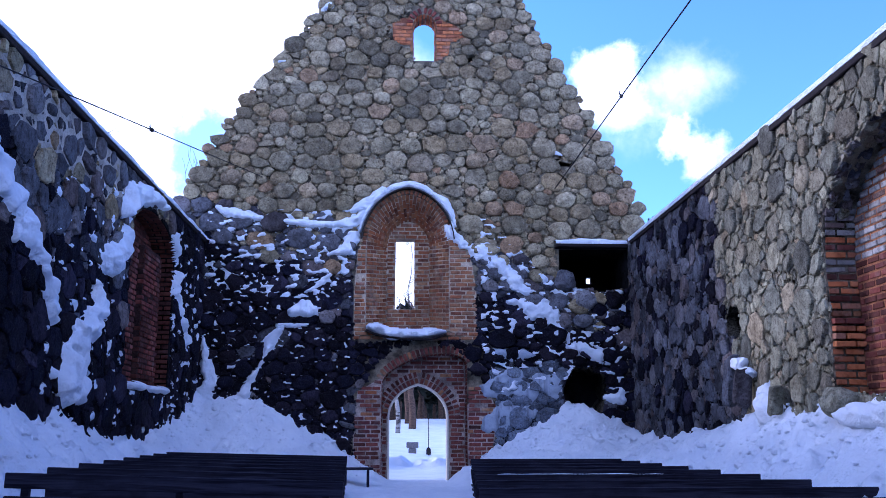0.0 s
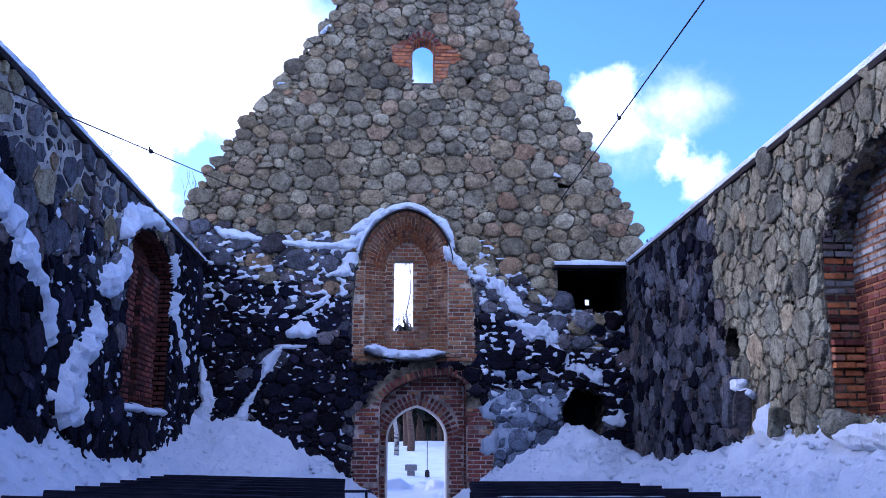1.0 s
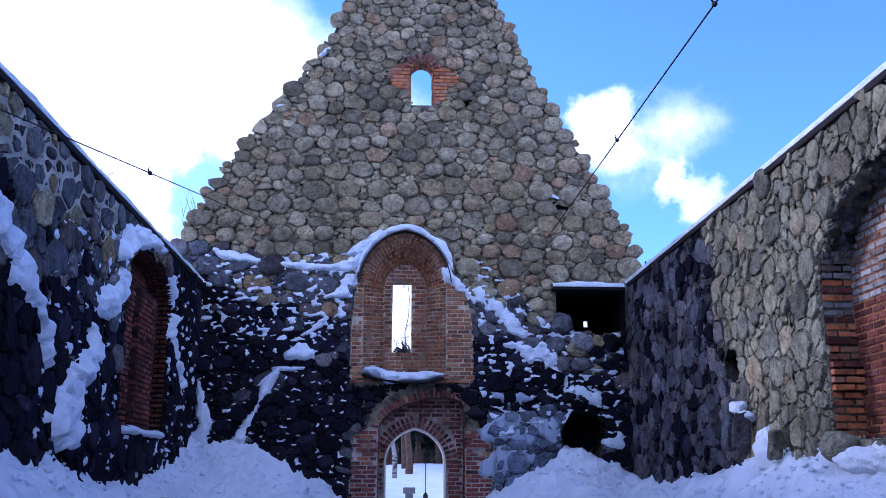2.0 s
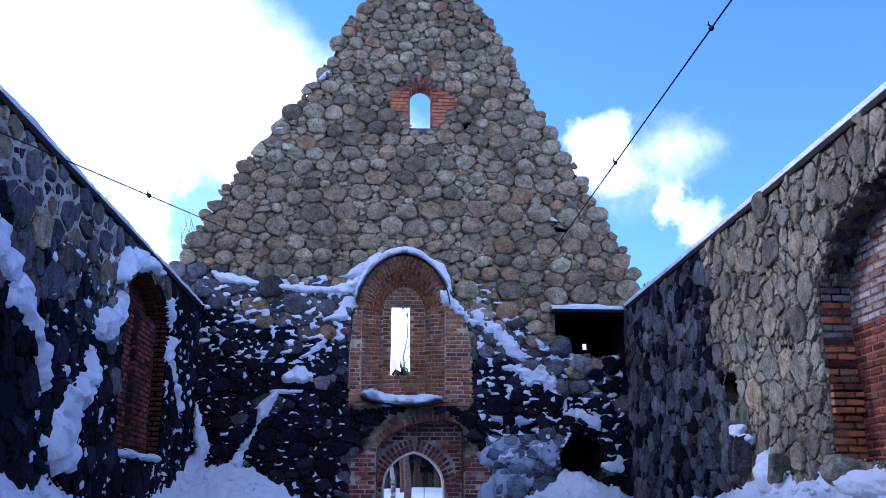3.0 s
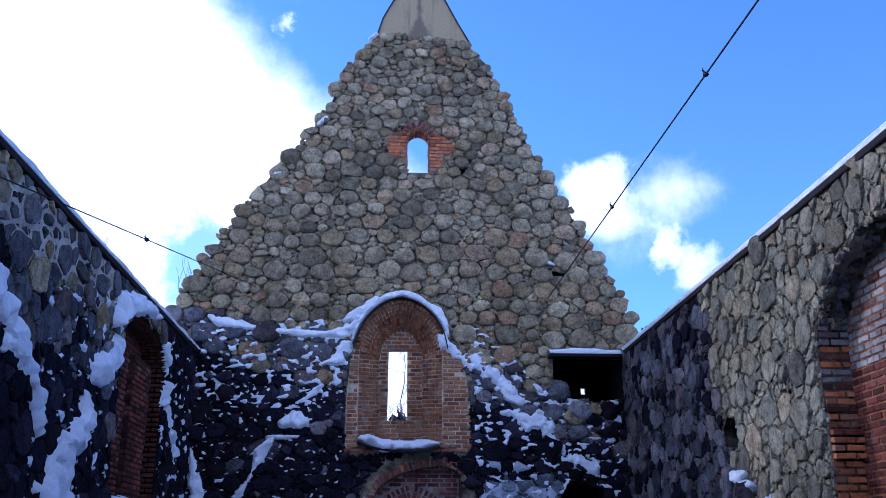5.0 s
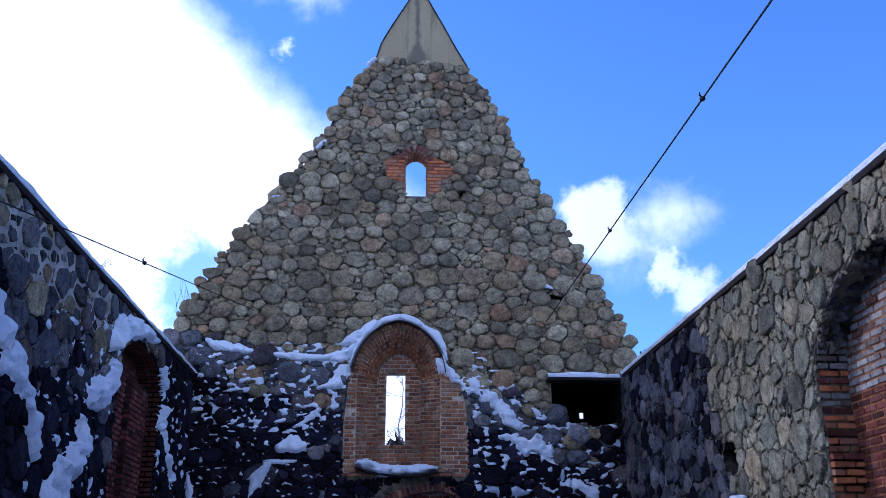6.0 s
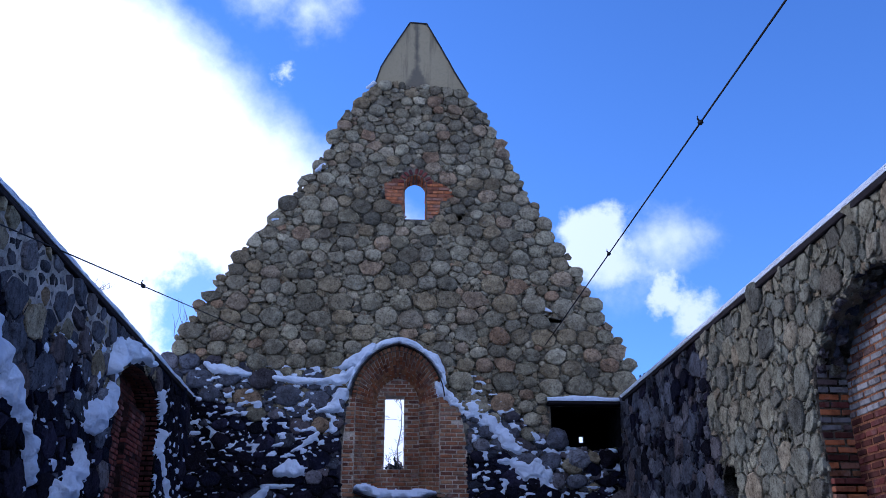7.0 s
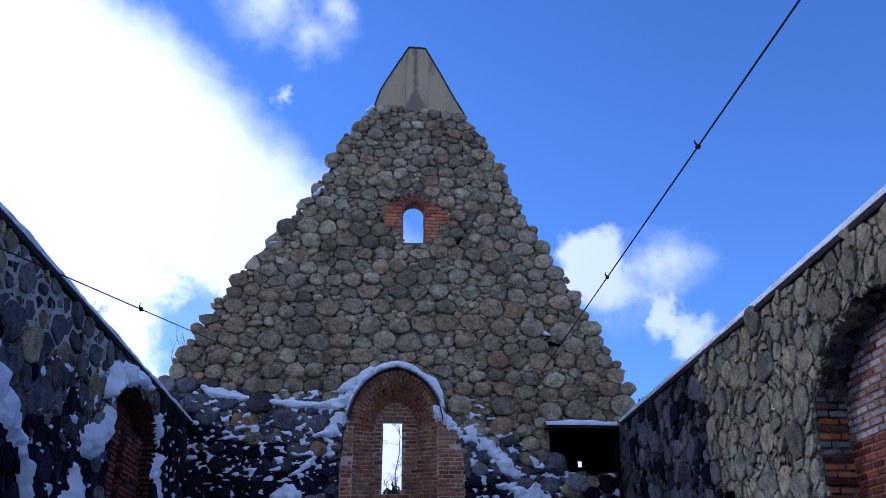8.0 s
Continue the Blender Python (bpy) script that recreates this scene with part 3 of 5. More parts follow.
def stone_shape(cell, rnd, gap, bulge, corner):
    """Verts (u, v, h) and faces of one stone: its cell with cut corners, uneven rim and a bulging face."""
    u, v, r, poly = cell
    cx, cy = sum(p[0] for p in poly) / len(poly), sum(p[1] for p in poly) / len(poly)
    keep = []
    for p, q in zip(poly, poly[1:] + poly[:1]):
        if math.hypot(q[0] - p[0], q[1] - p[1]) > 0.18 * r:
            keep.append(p)
    poly = keep if len(keep) >= 4 else poly
    rim = []
    for p, q in zip(poly, poly[1:] + poly[:1]):
        c = corner * rnd.uniform(0.6, 1.3)
        d = 1 - corner * rnd.uniform(0.6, 1.3)
        rim += [(p[0] + (q[0] - p[0]) * c, p[1] + (q[1] - p[1]) * c), (p[0] + (q[0] - p[0]) * d, p[1] + (q[1] - p[1]) * d)]
    if len(rim) < 10:
        rim = [w for p, q in zip(rim, rim[1:] + rim[:1]) for w in (p, ((p[0] + q[0]) / 2 + rnd.uniform(-0.06, 0.06) * r, (p[1] + q[1]) / 2 + rnd.uniform(-0.06, 0.06) * r))]
    n = len(rim)
    mean = sum(math.hypot(x - cx, y - cy) for x, y in rim) / n
    pull = [max(0.25, 1 - gap / max(0.03, math.hypot(x - cx, y - cy)) - rnd.uniform(0.0, 0.10)) for x, y in rim]
    high = bulge * min(1.0, mean / 0.16) * rnd.uniform(0.4, 1.45)
    tx, ty = rnd.uniform(-0.5, 0.5) * high / mean, rnd.uniform(-0.5, 0.5) * high / mean
    verts, faces = [], []
    for scale, lift in ((1.0, -0.02), (0.965, 0.58), (0.80, 0.92)):
        for (x, y), k in zip(rim, pull):
            du, dv = (x - cx) * k * scale, (y - cy) * k * scale
            h = lift * high + ((tx * du + ty * dv) * lift + rnd.uniform(-0.14, 0.14) * high if lift > 0 else -0.02)
            verts.append((u + cx + du, v + cy + dv, h))
    verts.append((u + cx + rnd.uniform(-0.2, 0.2) * mean, v + cy + rnd.uniform(-0.2, 0.2) * mean, high * rnd.uniform(0.92, 1.12)))
    for ring in (0, 1):
        for k in range(n):
            a, b = ring * n + k, ring * n + (k + 1) % n
            faces.append((a, b, b + n, a + n))
    faces += [(2 * n + k, 2 * n + (k + 1) % n, 3 * n) for k in range(n)]
    return verts, faces


def boulder_shape(cell, rnd, gap, bulge, back):
    """Verts (u, v, h) and faces of one rounded fieldstone, reaching back into the wall."""
    u, v, r, poly = cell
    cx, cy = sum(p[0] for p in poly) / len(poly), sum(p[1] for p in poly) / len(poly)
    n, turn = 12, rnd.uniform(0, 0.5)
    reach = []
    for k in range(n):
        a = turn + k * math.tau / n
        dx, dy = math.cos(a), math.sin(a)
        best = 9.0
        for p, q in zip(poly, poly[1:] + poly[:1]):
            ex, ey, fx, fy = q[0] - p[0], q[1] - p[1], p[0] - cx, p[1] - cy
            det = dx * ey - dy * ex
            if abs(det) > 1e-9:
                s = (fx * ey - fy * ex) / det
                w = (fx * dy - fy * dx) / det
                if s > 0 and -0.02 <= w <= 1.02:
                    best = min(best, s)
        reach.append(min(best, r * (1.55 + 0.75 * abs(dx))))
    for k in range(1):
        reach = [0.25 * reach[i - 1] + 0.5 * reach[i] + 0.25 * reach[(i + 1) % n] for i in range(n)]
    reach = [max(0.3 * q, q - gap) * rnd.uniform(0.95, 1.07) for q in reach]
    mean = sum(reach) / n
    high = bulge * min(1.1, mean / 0.16) * rnd.uniform(0.55, 1.3)
    tx, ty = rnd.uniform(-0.4, 0.4) * high / mean, rnd.uniform(-0.35, 0.3) * high / mean
    verts, faces = [], []
    for scale, lift in ((1.0, 0.0), (0.97, 0.64), (0.80, 0.97)):
        for k in range(n):
            a = turn + k * math.tau / n
            q = reach[k] * (scale + (rnd.uniform(-0.09, 0.07) if 0 < lift else 0))
            du, dv = q * math.cos(a), q * math.sin(a)
            verts.append((u + cx + du, v + cy + dv, lift * (high + tx * du + ty * dv) * rnd.uniform(0.9, 1.1) if lift else -back))
    verts.append((u + cx + rnd.uniform(-0.25, 0.25) * mean, v + cy + rnd.uniform(-0.25, 0.25) * mean, high * rnd.uniform(0.92, 1.08)))
    faces.append(tuple(range(n))[::-1])
    for ring in (0, 1):
        for k in range(n):
            a, b = ring * n + k, ring * n + (k + 1) % n
            faces.append((a, b, b + n, a + n))
    faces += [(2 * n + k, 2 * n + (k + 1) % n, 3 * n) for k in range(n)]
    return verts, faces


def course_sites(u0, u1, v0, v1, seed):
    """Places for fieldstones laid in rough, wavering courses that get lower towards the tip."""
    rnd = random.Random(seed)
    v, out = v0, []
    while v < v1:
        h = rnd.uniform(0.30, 0.45) if v < 9.0 else rnd.uniform(0.27, 0.37) if v < 11.2 else rnd.uniform(0.21, 0.29)
        u = u0 - rnd.uniform(0, 0.3)
        while u < u1:
            w = h * rnd.uniform(0.85, 1.7)
            if rnd.random() < 0.86:
                out.append((u + w / 2, v + h / 2 + 0.16 * noise.noise(Vector((u * 0.45, v * 0.3, seed))) + rnd.uniform(-0.05, 0.05), h / 2 * rnd.uniform(0.85, 1.12)))
            u += w
        v += h
    return out


def crisp(faces):
    """Steep rim faces stay flat, the worn face of the stone is smooth."""
    if len(faces[-1]) > 3:
        return [False] * len(faces)
    if len(faces[0]) > 4:
        return [False] + [True] * (len(faces) - 1)
    n = len(faces) // 3
    return [False] * n + [True] * (len(faces) - n)


def joined(name, pieces, mat, parent, label):
    verts, faces, flags = [], [], []
    for vs, fs in pieces:
        n = len(verts)
        verts += vs
        faces += [tuple(i + n for i in f) for f in fs]
        flags += crisp(fs)
    if verts:
        tagged(solid(name, verts, faces, mat, parent, label, flags), kind="stuff")


def masonry(wall, cells, at, flip, pick, gap, bulge, corner, seed, centre, most=300, bed=None, split=0.0, rounded=0.0, back=0.03, low=None):
    """Sets stones into a wall; the ones about a spot of the plan are parts, the others stay joined."""
    rnd = random.Random(seed)
    order = sorted(cells, key=lambda c: (c[0] - centre[0]) ** 2 + (c[1] - centre[1]) ** 2)
    rest, small = {}, {}
    for k, cell in enumerate(order):
        cu, cv, cr, poly = cell
        bent = []
        for x, y in poly:
            p = Vector((cu + x, cv + y, seed))
            w = Vector((noise.noise(p * 2.7), noise.noise(p * 2.7 + Vector((40, 0, 0))), 0)) * 0.085 + Vector((noise.noise(p * 7), noise.noise(p * 7 + Vector((40, 0, 0))), 0)) * 0.035
            bent.append((x + w.x, y + w.y))
        cell = (cu, cv, cr, bent)
        wide = gap(cell[0], cell[1]) if callable(gap) else gap
        kind = rnd.random() + (0.45 if low and cv < low(cu) else 0.0)      # fewer rounded ones below that line
        if kind < rounded:
            vs, fs = boulder_shape(cell, rnd, wide, bulge, back)
        elif kind < max(rounded, 0.5) + split:
            vs, fs = split_shape(cell, rnd, wide, bulge)
        else:
            vs, fs = stone_shape(cell, rnd, wide, bulge, corner)
        vs = [at(u, v, -h) for u, v, h in vs]
        if flip:
            fs = [f[::-1] for f in fs]
        mat = pick(cell[0], cell[1], rnd)
        if k < most:
            solid("stone", vs, fs, mat, wall, smooth=crisp(fs))
        else:
            rest.setdefault(mat, []).append((vs, fs))
        ends = cell[3] + [((p[0] + q[0]) / 2, (p[1] + q[1]) / 2) for p, q in zip(cell[3], cell[3][1:] + cell[3][:1]) if rnd.random() < 0.3]
        for x, y in ends:
            if rnd.random() < 0.75 and (bed is None or inside(bed, cell[0] + x, cell[1] + y)):
                r = rnd.uniform(0.014, 0.046)
                c = (cell[0] + x, cell[1] + y)
                pv = []
                n = 6
                st = rnd.uniform(0.7, 1.5)
                for q, hh in ((1.0, -0.01), (0.75, 0.5)):
                    for i in range(n):
                        a = i * math.tau / n + 0.3
                        rr = r * q * rnd.uniform(0.8, 1.2)
                        pv.append(at(c[0] + math.cos(a) * rr * st, c[1] + math.sin(a) * rr, -(hh * bulge * 0.55 + 0.005)))
                pf = [(i, (i + 1) % n, n + (i + 1) % n, n + i) for i in range(n)] + [tuple(range(n, 2 * n))]
                if flip:
                    pf = [f[::-1] for f in pf]
                small.setdefault(mat, []).append((pv, pf))
    for mat, pieces in rest.items():
        joined("stonework", pieces, mat, wall, "smaller fieldstones set in mortar")
    for mat, pieces in small.items():
        joined("pinning_stones", pieces, mat, wall, "small pinning stones in the joints")


def rough(x, seed):
    return noise.noise(Vector((x * 1.3, seed, 0.0)))


# below the old vault line: damp stones, with shade put into their colour
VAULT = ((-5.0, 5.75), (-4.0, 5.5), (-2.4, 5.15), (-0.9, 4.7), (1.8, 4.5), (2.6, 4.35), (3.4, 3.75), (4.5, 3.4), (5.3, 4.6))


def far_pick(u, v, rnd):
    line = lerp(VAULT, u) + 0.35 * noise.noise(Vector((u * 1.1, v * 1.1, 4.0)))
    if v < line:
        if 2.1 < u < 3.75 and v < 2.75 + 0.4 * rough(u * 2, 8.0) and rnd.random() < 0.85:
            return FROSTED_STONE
        return DAMP_SHADED_STONE if rnd.random() < 0.92 else PLUM_STONE
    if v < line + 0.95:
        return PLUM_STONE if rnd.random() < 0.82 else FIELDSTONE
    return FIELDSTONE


FRONT_BRICK = [(-0.90, 3.3), (-0.92, 4.4), (-0.86, 5.2), (-0.80, 5.62)] + [p for p in arch(0.27, 1.08, 3.3, 5.5, 1.38, 0.12) if p[1] > 5.75 and p[0] < 1.2] + \
              [(1.40, 5.62), (1.62, 5.35), (1.72, 5.0), (1.80, 4.4), (1.84, 3.3)]
DOOR_BRICK = [(-0.86, 0.2), (-0.88, 1.5), (-0.80, 2.2)] + [p for p in arch(0.60, 1.12, 0.0, 2.4, 0.86) if p[1] > 2.5] + [(1.95, 2.4), (2.2, 1.9), (2.15, 0.2)]
GWIN_BRICK = [(-0.10, 10.28), (-0.14, 10.84), (0.26, 11.0), (0.40, 11.26), (0.78, 11.28), (0.98, 10.95), (1.42, 10.74), (1.62, 10.50), (1.22, 10.34), (1.20, 10.05), (0.90, 9.83), (0.34, 9.83), (0.28, 10.25)]
PASSAGE_ZONE = [(3.62, 4.42), (3.62, 5.50), (5.34, 5.50), (5.34, 4.42)]
SIZES = ((0.18, 0.26, 22), (0.11, 0.18, 80), (0.068, 0.11, 240), (0.038, 0.065, 320))

cells = pack([(max(-5.3, min(6.2, u + (0.11 + 0.09 * (v > 11.5)) * (1 if u < 0.6 else -1))), max(0.75, v)) for u, v in RAGGED], [FRONT_BRICK, DOOR_BRICK, GWIN_BRICK, PASSAGE_ZONE, HOLLOW] + PUTLOGS,
             ((0.10, 0.14, 50), (0.06, 0.10, 240), (0.034, 0.06, 360)), 1.4, 11, course_sites(-5.4, 6.3, 0.7, 13.7, 5))
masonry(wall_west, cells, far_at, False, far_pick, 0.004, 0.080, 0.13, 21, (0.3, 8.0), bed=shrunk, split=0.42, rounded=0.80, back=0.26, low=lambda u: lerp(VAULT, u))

left_stones = [(6.5, 0.9), (6.5, TOP - 0.02), (19.9, TOP - 0.02), (19.9, 0.9)]


# lighter stones near the top, darker ones below to paint in the wall's shade
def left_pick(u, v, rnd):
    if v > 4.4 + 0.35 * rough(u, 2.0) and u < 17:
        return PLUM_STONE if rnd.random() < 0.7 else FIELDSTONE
    return DAMP_SHADED_STONE if rnd.random() < (0.97 if v < 3.0 + 0.3 * rough(u * 2, 6.0) or u > 16.5 else 0.85 if v < 3.7 else 0.4) else PLUM_STONE


def zone(outline, grow):
    """An arched outline, widened."""
    cx = sum(p[0] for p in outline) / len(outline)
    cz = sum(p[1] for p in outline) / len(outline)
    return [(x + grow * (1 if x > cx else -1 if x < cx else 0), z + (grow if z > cz else -grow)) for x, z in outline]


cells = pack(left_stones, [zone(L_NICHE, 0.06)], SIZES, 1.2, 12)
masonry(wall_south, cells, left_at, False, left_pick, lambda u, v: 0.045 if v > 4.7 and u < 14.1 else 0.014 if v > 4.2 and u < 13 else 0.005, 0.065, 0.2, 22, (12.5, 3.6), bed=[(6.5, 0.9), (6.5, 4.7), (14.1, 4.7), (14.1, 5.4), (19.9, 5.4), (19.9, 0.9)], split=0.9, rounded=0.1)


# past the gable's slanting shadow edge, shade is partly put into stone colour
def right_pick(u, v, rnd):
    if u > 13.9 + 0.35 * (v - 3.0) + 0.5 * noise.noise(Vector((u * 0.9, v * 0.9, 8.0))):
        return PLUM_STONE if rnd.random() < 0.68 else DAMP_SHADED_STONE
    return PALE_STONE


cells = pack([(6.5, 0.9), (6.5, TOP - 0.02), (19.9, TOP - 0.02), (19.9, 0.9)], [zone(R_NICHE, 0.0), R_CAVITY], ((0.17, 0.25, 7), (0.11, 0.17, 50), (0.06, 0.10, 240), (0.032, 0.06, 360)), 1.1, 13)
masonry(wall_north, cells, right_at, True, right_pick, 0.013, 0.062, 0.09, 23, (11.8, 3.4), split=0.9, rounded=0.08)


def coat(parent, name, outline, holes, at, mat, label):
    """A thin skin of another mortar on part of a wall."""
    ob = slab(name, outline, holes, lambda u, v, d: at(u, v, d - 0.010), 0.006, mat, parent)
    ob["label"] = label


# mortar skins coloured darker, for shade as well as damp
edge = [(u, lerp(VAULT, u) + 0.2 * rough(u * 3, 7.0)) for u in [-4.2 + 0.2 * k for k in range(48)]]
coat(wall_west, "damp_mortar", [(-4.2, 0.0)] + [p for p in edge if p[0] < -0.9] + [(-0.93, 4.5), (-0.93, 0.0)], [], far_at, DAMP_SHADED_MORTAR, "damp mortar darkened for shade")
coat(wall_west, "damp_mortar", [(2.25, 0.0), (2.25, 4.4)] + [p for p in edge if 2.3 < p[0] < 5.2] + [(5.2, 0.0)], [HOLLOW], far_at, DAMP_SHADED_MORTAR, "damp mortar darkened for shade")
# dark mortar along the same shadow edge deepens the gable's shade
coat(wall_north, "damp_mortar", [(14.0, 0.0), (14.1, 1.5), (14.25, 2.6), (14.4, 3.6), (14.6, 4.6), (15.0, TOP - 0.02), (19.9, TOP - 0.02), (19.9, 0.0)], [], right_at, DARK_MORTAR, "damp mortar darkened for shade")
band = [(6.5 + 0.4 * k, 4.62 + 0.25 * rough(6.5 + 0.4 * k, 3.0)) for k in range(20)]
coat(wall_south, "lime_pointing", band + [(14.1, TOP - 0.02), (6.5, TOP - 0.02)], [], left_at, PALE_MORTAR, "pale lime pointing below the wall top")


# ---- masonry: bricks ----
BRICK_SIZE = (0.254, 0.11, 0.068)
JOINT_W = 0.024


def brick_mesh(mat):
    bm = bmesh.new()
    box(bm, [-q / 2 for q in BRICK_SIZE], [q / 2 for q in BRICK_SIZE], 0.007)
    me = bpy.data.meshes.new("brick")
    bm.to_mesh(me)
    bm.free()
    me.materials.append(mat)
    return me


class Bricks:
    """Bricks of one opening: the first 300 are parts, the others are joined."""

    def __init__(self, owner, seed):
        self.owner, self.rnd, self.meshes, self.count, self.rest = owner, random.Random(seed), {}, 0, {}

    def lay(self, m, mat, length=1.0, depth=1.0, height=1.0):
        r = self.rnd
        if mat not in self.meshes:
            self.meshes[mat] = brick_mesh(mat)
        me = self.meshes[mat]
        j = pose(0, r.uniform(-0.008, 0.006), 0, r.uniform(-1, 1), r.uniform(-1.2, 1.2), r.uniform(-1.5, 1.5))
        m = m @ j @ Matrix.Diagonal((length * r.uniform(0.96, 1.0), depth, height * r.uniform(0.92, 1.03), 1))
        if self.count < 300:
            ob = new("brick", me)
            ob.parent = self.owner
            ob.matrix_world = m
        else:
            self.rest.setdefault(mat, []).append(([tuple(m @ v.co) for v in me.vertices], [tuple(p.vertices) for p in me.polygons]))
        self.count += 1

    def courses(self, m, u0, u1, v0, v1, test, mat, skip=0.0):
        """Courses on a face: m's x runs along them, its z up, its -y out."""
        L, H = BRICK_SIZE[0] + JOINT_W, BRICK_SIZE[2] + JOINT_W
        for j in range(int((v1 - v0) / H)):
            v = v0 + (j + 0.5) * H
            u = u0 - (L / 2 if j % 2 else 0) - self.rnd.uniform(0, 0.06)
            while u < u1:
                a, b = u, u + BRICK_SIZE[0]
                ok = [a + (b - a) * k / 8 for k in range(9) if test(a + (b - a) * k / 8, v)]
                if len(ok) >= 3 and self.rnd.random() >= skip:
                    lo, hi = (a if ok[0] == a else ok[0] - 0.01), (b if len(ok) == 9 else ok[-1] + 0.01)
                    which = mat(u, v) if callable(mat) else mat
                    self.lay(m @ Matrix.Translation(((lo + hi) / 2, 0.043, v)), which, (hi - lo) / BRICK_SIZE[0])
                u += L

    def reveal(self, a, b, ya, yb, at, mat):
        """Bricks on the surface between two outlines, front and back of an opening."""
        H = BRICK_SIZE[2] + JOINT_W
        centre = Vector(at(sum(p[0] for p in a) / len(a), sum(p[1] for p in a) / len(a), (ya + yb) / 2))
        carry, row = H / 2, 0
        for i in range(len(a) - 1):
            p0, p1 = Vector(at(*a[i], ya)), Vector(at(*a[i + 1], ya))
            q0, q1 = Vector(at(*b[i], yb)), Vector(at(*b[i + 1], yb))
            seg = (p1 - p0).length
            while carry < seg:
                k = carry / seg
                p, q = p0.lerp(p1, k), q0.lerp(q1, k)
                along = (q - p)
                run = along.length
                along.normalize()
                up = (p1 - p0).normalized()
                up = (up - along * up.dot(along)).normalized()
                out = along.cross(up)
                mid = (p + q) / 2
                if out.dot(centre - mid) < 0:
                    out = -out
                s = -0.13 if row % 2 else 0.0
                while s < run - 0.04:
                    lo, hi = max(0.0, s), min(run, s + BRICK_SIZE[0])
                    if hi - lo > 0.05:
                        c = p + along * ((lo + hi) / 2) - out * 0.043
                        rot = Matrix((along, -out, up)).transposed()
                        if rot.determinant() < 0:
                            rot = Matrix((-along, -out, up)).transposed()
                        w = at_uv(at, c)
                        self.lay(Matrix.Translation(c) @ rot.to_4x4(), mat(*w) if callable(mat) else mat, (hi - lo) / BRICK_SIZE[0])
                    s += BRICK_SIZE[0] + JOINT_W
                carry += H
                row += 1
            carry -= seg

    def ring(self, outline, at, mat, first, last, length=1.0, off=0.0, sink=0.043):
        """Voussoirs standing radially on an arch."""
        H = BRICK_SIZE[2] + JOINT_W
        n = Vector(at(0, 0, 0)) - Vector(at(0, 0, 1))
        carry = H / 2
        cu = sum(p[0] for p in outline) / len(outline)
        for i in range(first, last):
            p0, p1 = Vector(at(*outline[i], 0)), Vector(at(*outline[i + 1], 0))
            seg = (p1 - p0).length
            up = (p1 - p0).normalized()
            while carry < seg:
                p = p0.lerp(p1, carry / seg)
                rad = n.cross(up)
                mid = Vector(at(cu, outline[first][1] - 0.2, 0))
                if rad.dot(p - mid) < 0:
                    rad = -rad
                c = p + rad * (BRICK_SIZE[0] * length / 2 + 0.01 + off) - n * sink
                rot = Matrix((rad, -n, up)).transposed()
                if rot.determinant() < 0:
                    rot = Matrix((-rad, -n, up)).transposed()
                self.lay(Matrix.Translation(c) @ rot.to_4x4(), mat(*at_uv(at, c)) if callable(mat) else mat, length)
                carry += H
            carry -= seg

    def done(self):
        for mat, pieces in self.rest.items():
            verts, faces = [], []
            for vs, fs in pieces:
                n = len(verts)
                verts += vs
                faces += [tuple(i + n for i in f) for f in fs]
            tagged(solid("brickwork", verts, faces, mat, self.owner, "more bricks of the same bond"), kind="stuff")


def at_uv(at, p):
    return (p.x, p.z) if at is far_at else (p.y, p.z)


def loft(name, a, b, ya, yb, at, mat, parent):
    verts = [at(u, v, ya) for u, v in a] + [at(u, v, yb) for u, v in b]
    n = len(a)
    faces = [(i, (i + 1) % n, n + (i + 1) % n, n + i) for i in range(n)]
    return solid(name, verts, faces, mat, parent)


def inset(outline, d):
    cx = sum(p[0] for p in outline) / len(outline)
    cz = sum(p[1] for p in outline) / len(outline)
    return [(x + (d if x < cx else -d), z + (d if z < cz else -d)) for x, z in outline]


def strip(name, line, y0, y1, thick, mat, parent, label):
    """A bent sheet or thin board along a line of the gable wall."""
    bm = bmesh.new()
    for (u0, v0), (u1, v1) in zip(line, line[1:]):
        a, b = Vector(far_at(u0, v0, 0.0)), Vector(far_at(u1, v1, 0.0))
        d = (b - a).normalized()
        m = Matrix((d, Vector((0, 1, 0)), d.cross(Vector((0, 1, 0))))).transposed().to_4x4()
        box(bm, (-0.006, y0, 0.0), ((b - a).length + 0.006, y1, thick), 0, Matrix.Translation(a) @ m)
    return part(name, bm, mat, parent, label)


FAR_M = Matrix.Translation((0, FAR - 0.012, 0))

# window over the door: splayed pointed niche with a slit
window_1 = tagged(new("window_1"), "splayed pointed brick window niche with a narrow slit", "window", kind="structure")
loft("reveal", NICHE, NICHE_BACK, 0.02, 0.75, far_at, JOINT, window_1)
slab("back_panel", inset(NICHE, 0.01), [SLIT], lambda u, v, d: far_at(u, v, 0.752 + d), 0.4, JOINT, window_1)
solid("mortar_bed", [far_at(u, v, -0.012) for u, v in FRONT_BRICK[:4]] + [far_at(u, v, -0.012) for u, v in reversed([p for p in NICHE if p[0] < 0 and p[1] < 5.65])],
      [tuple(range(4 + len([p for p in NICHE if p[0] < 0 and p[1] < 5.65])))], JOINT, window_1)
rim = [p for p in NICHE if p[0] > 0.4 and p[1] < 5.65]
solid("mortar_bed", [far_at(u, v, -0.012) for u, v in FRONT_BRICK[-5:]] + [far_at(u, v, -0.012) for u, v in reversed(rim)], [tuple(range(5 + len(rim)))], JOINT, window_1)
bricks = Bricks(window_1, 31)
bricks.ring(NICHE, far_at, BRICK, 6, 34, 0.36, 0.0, 0.02)
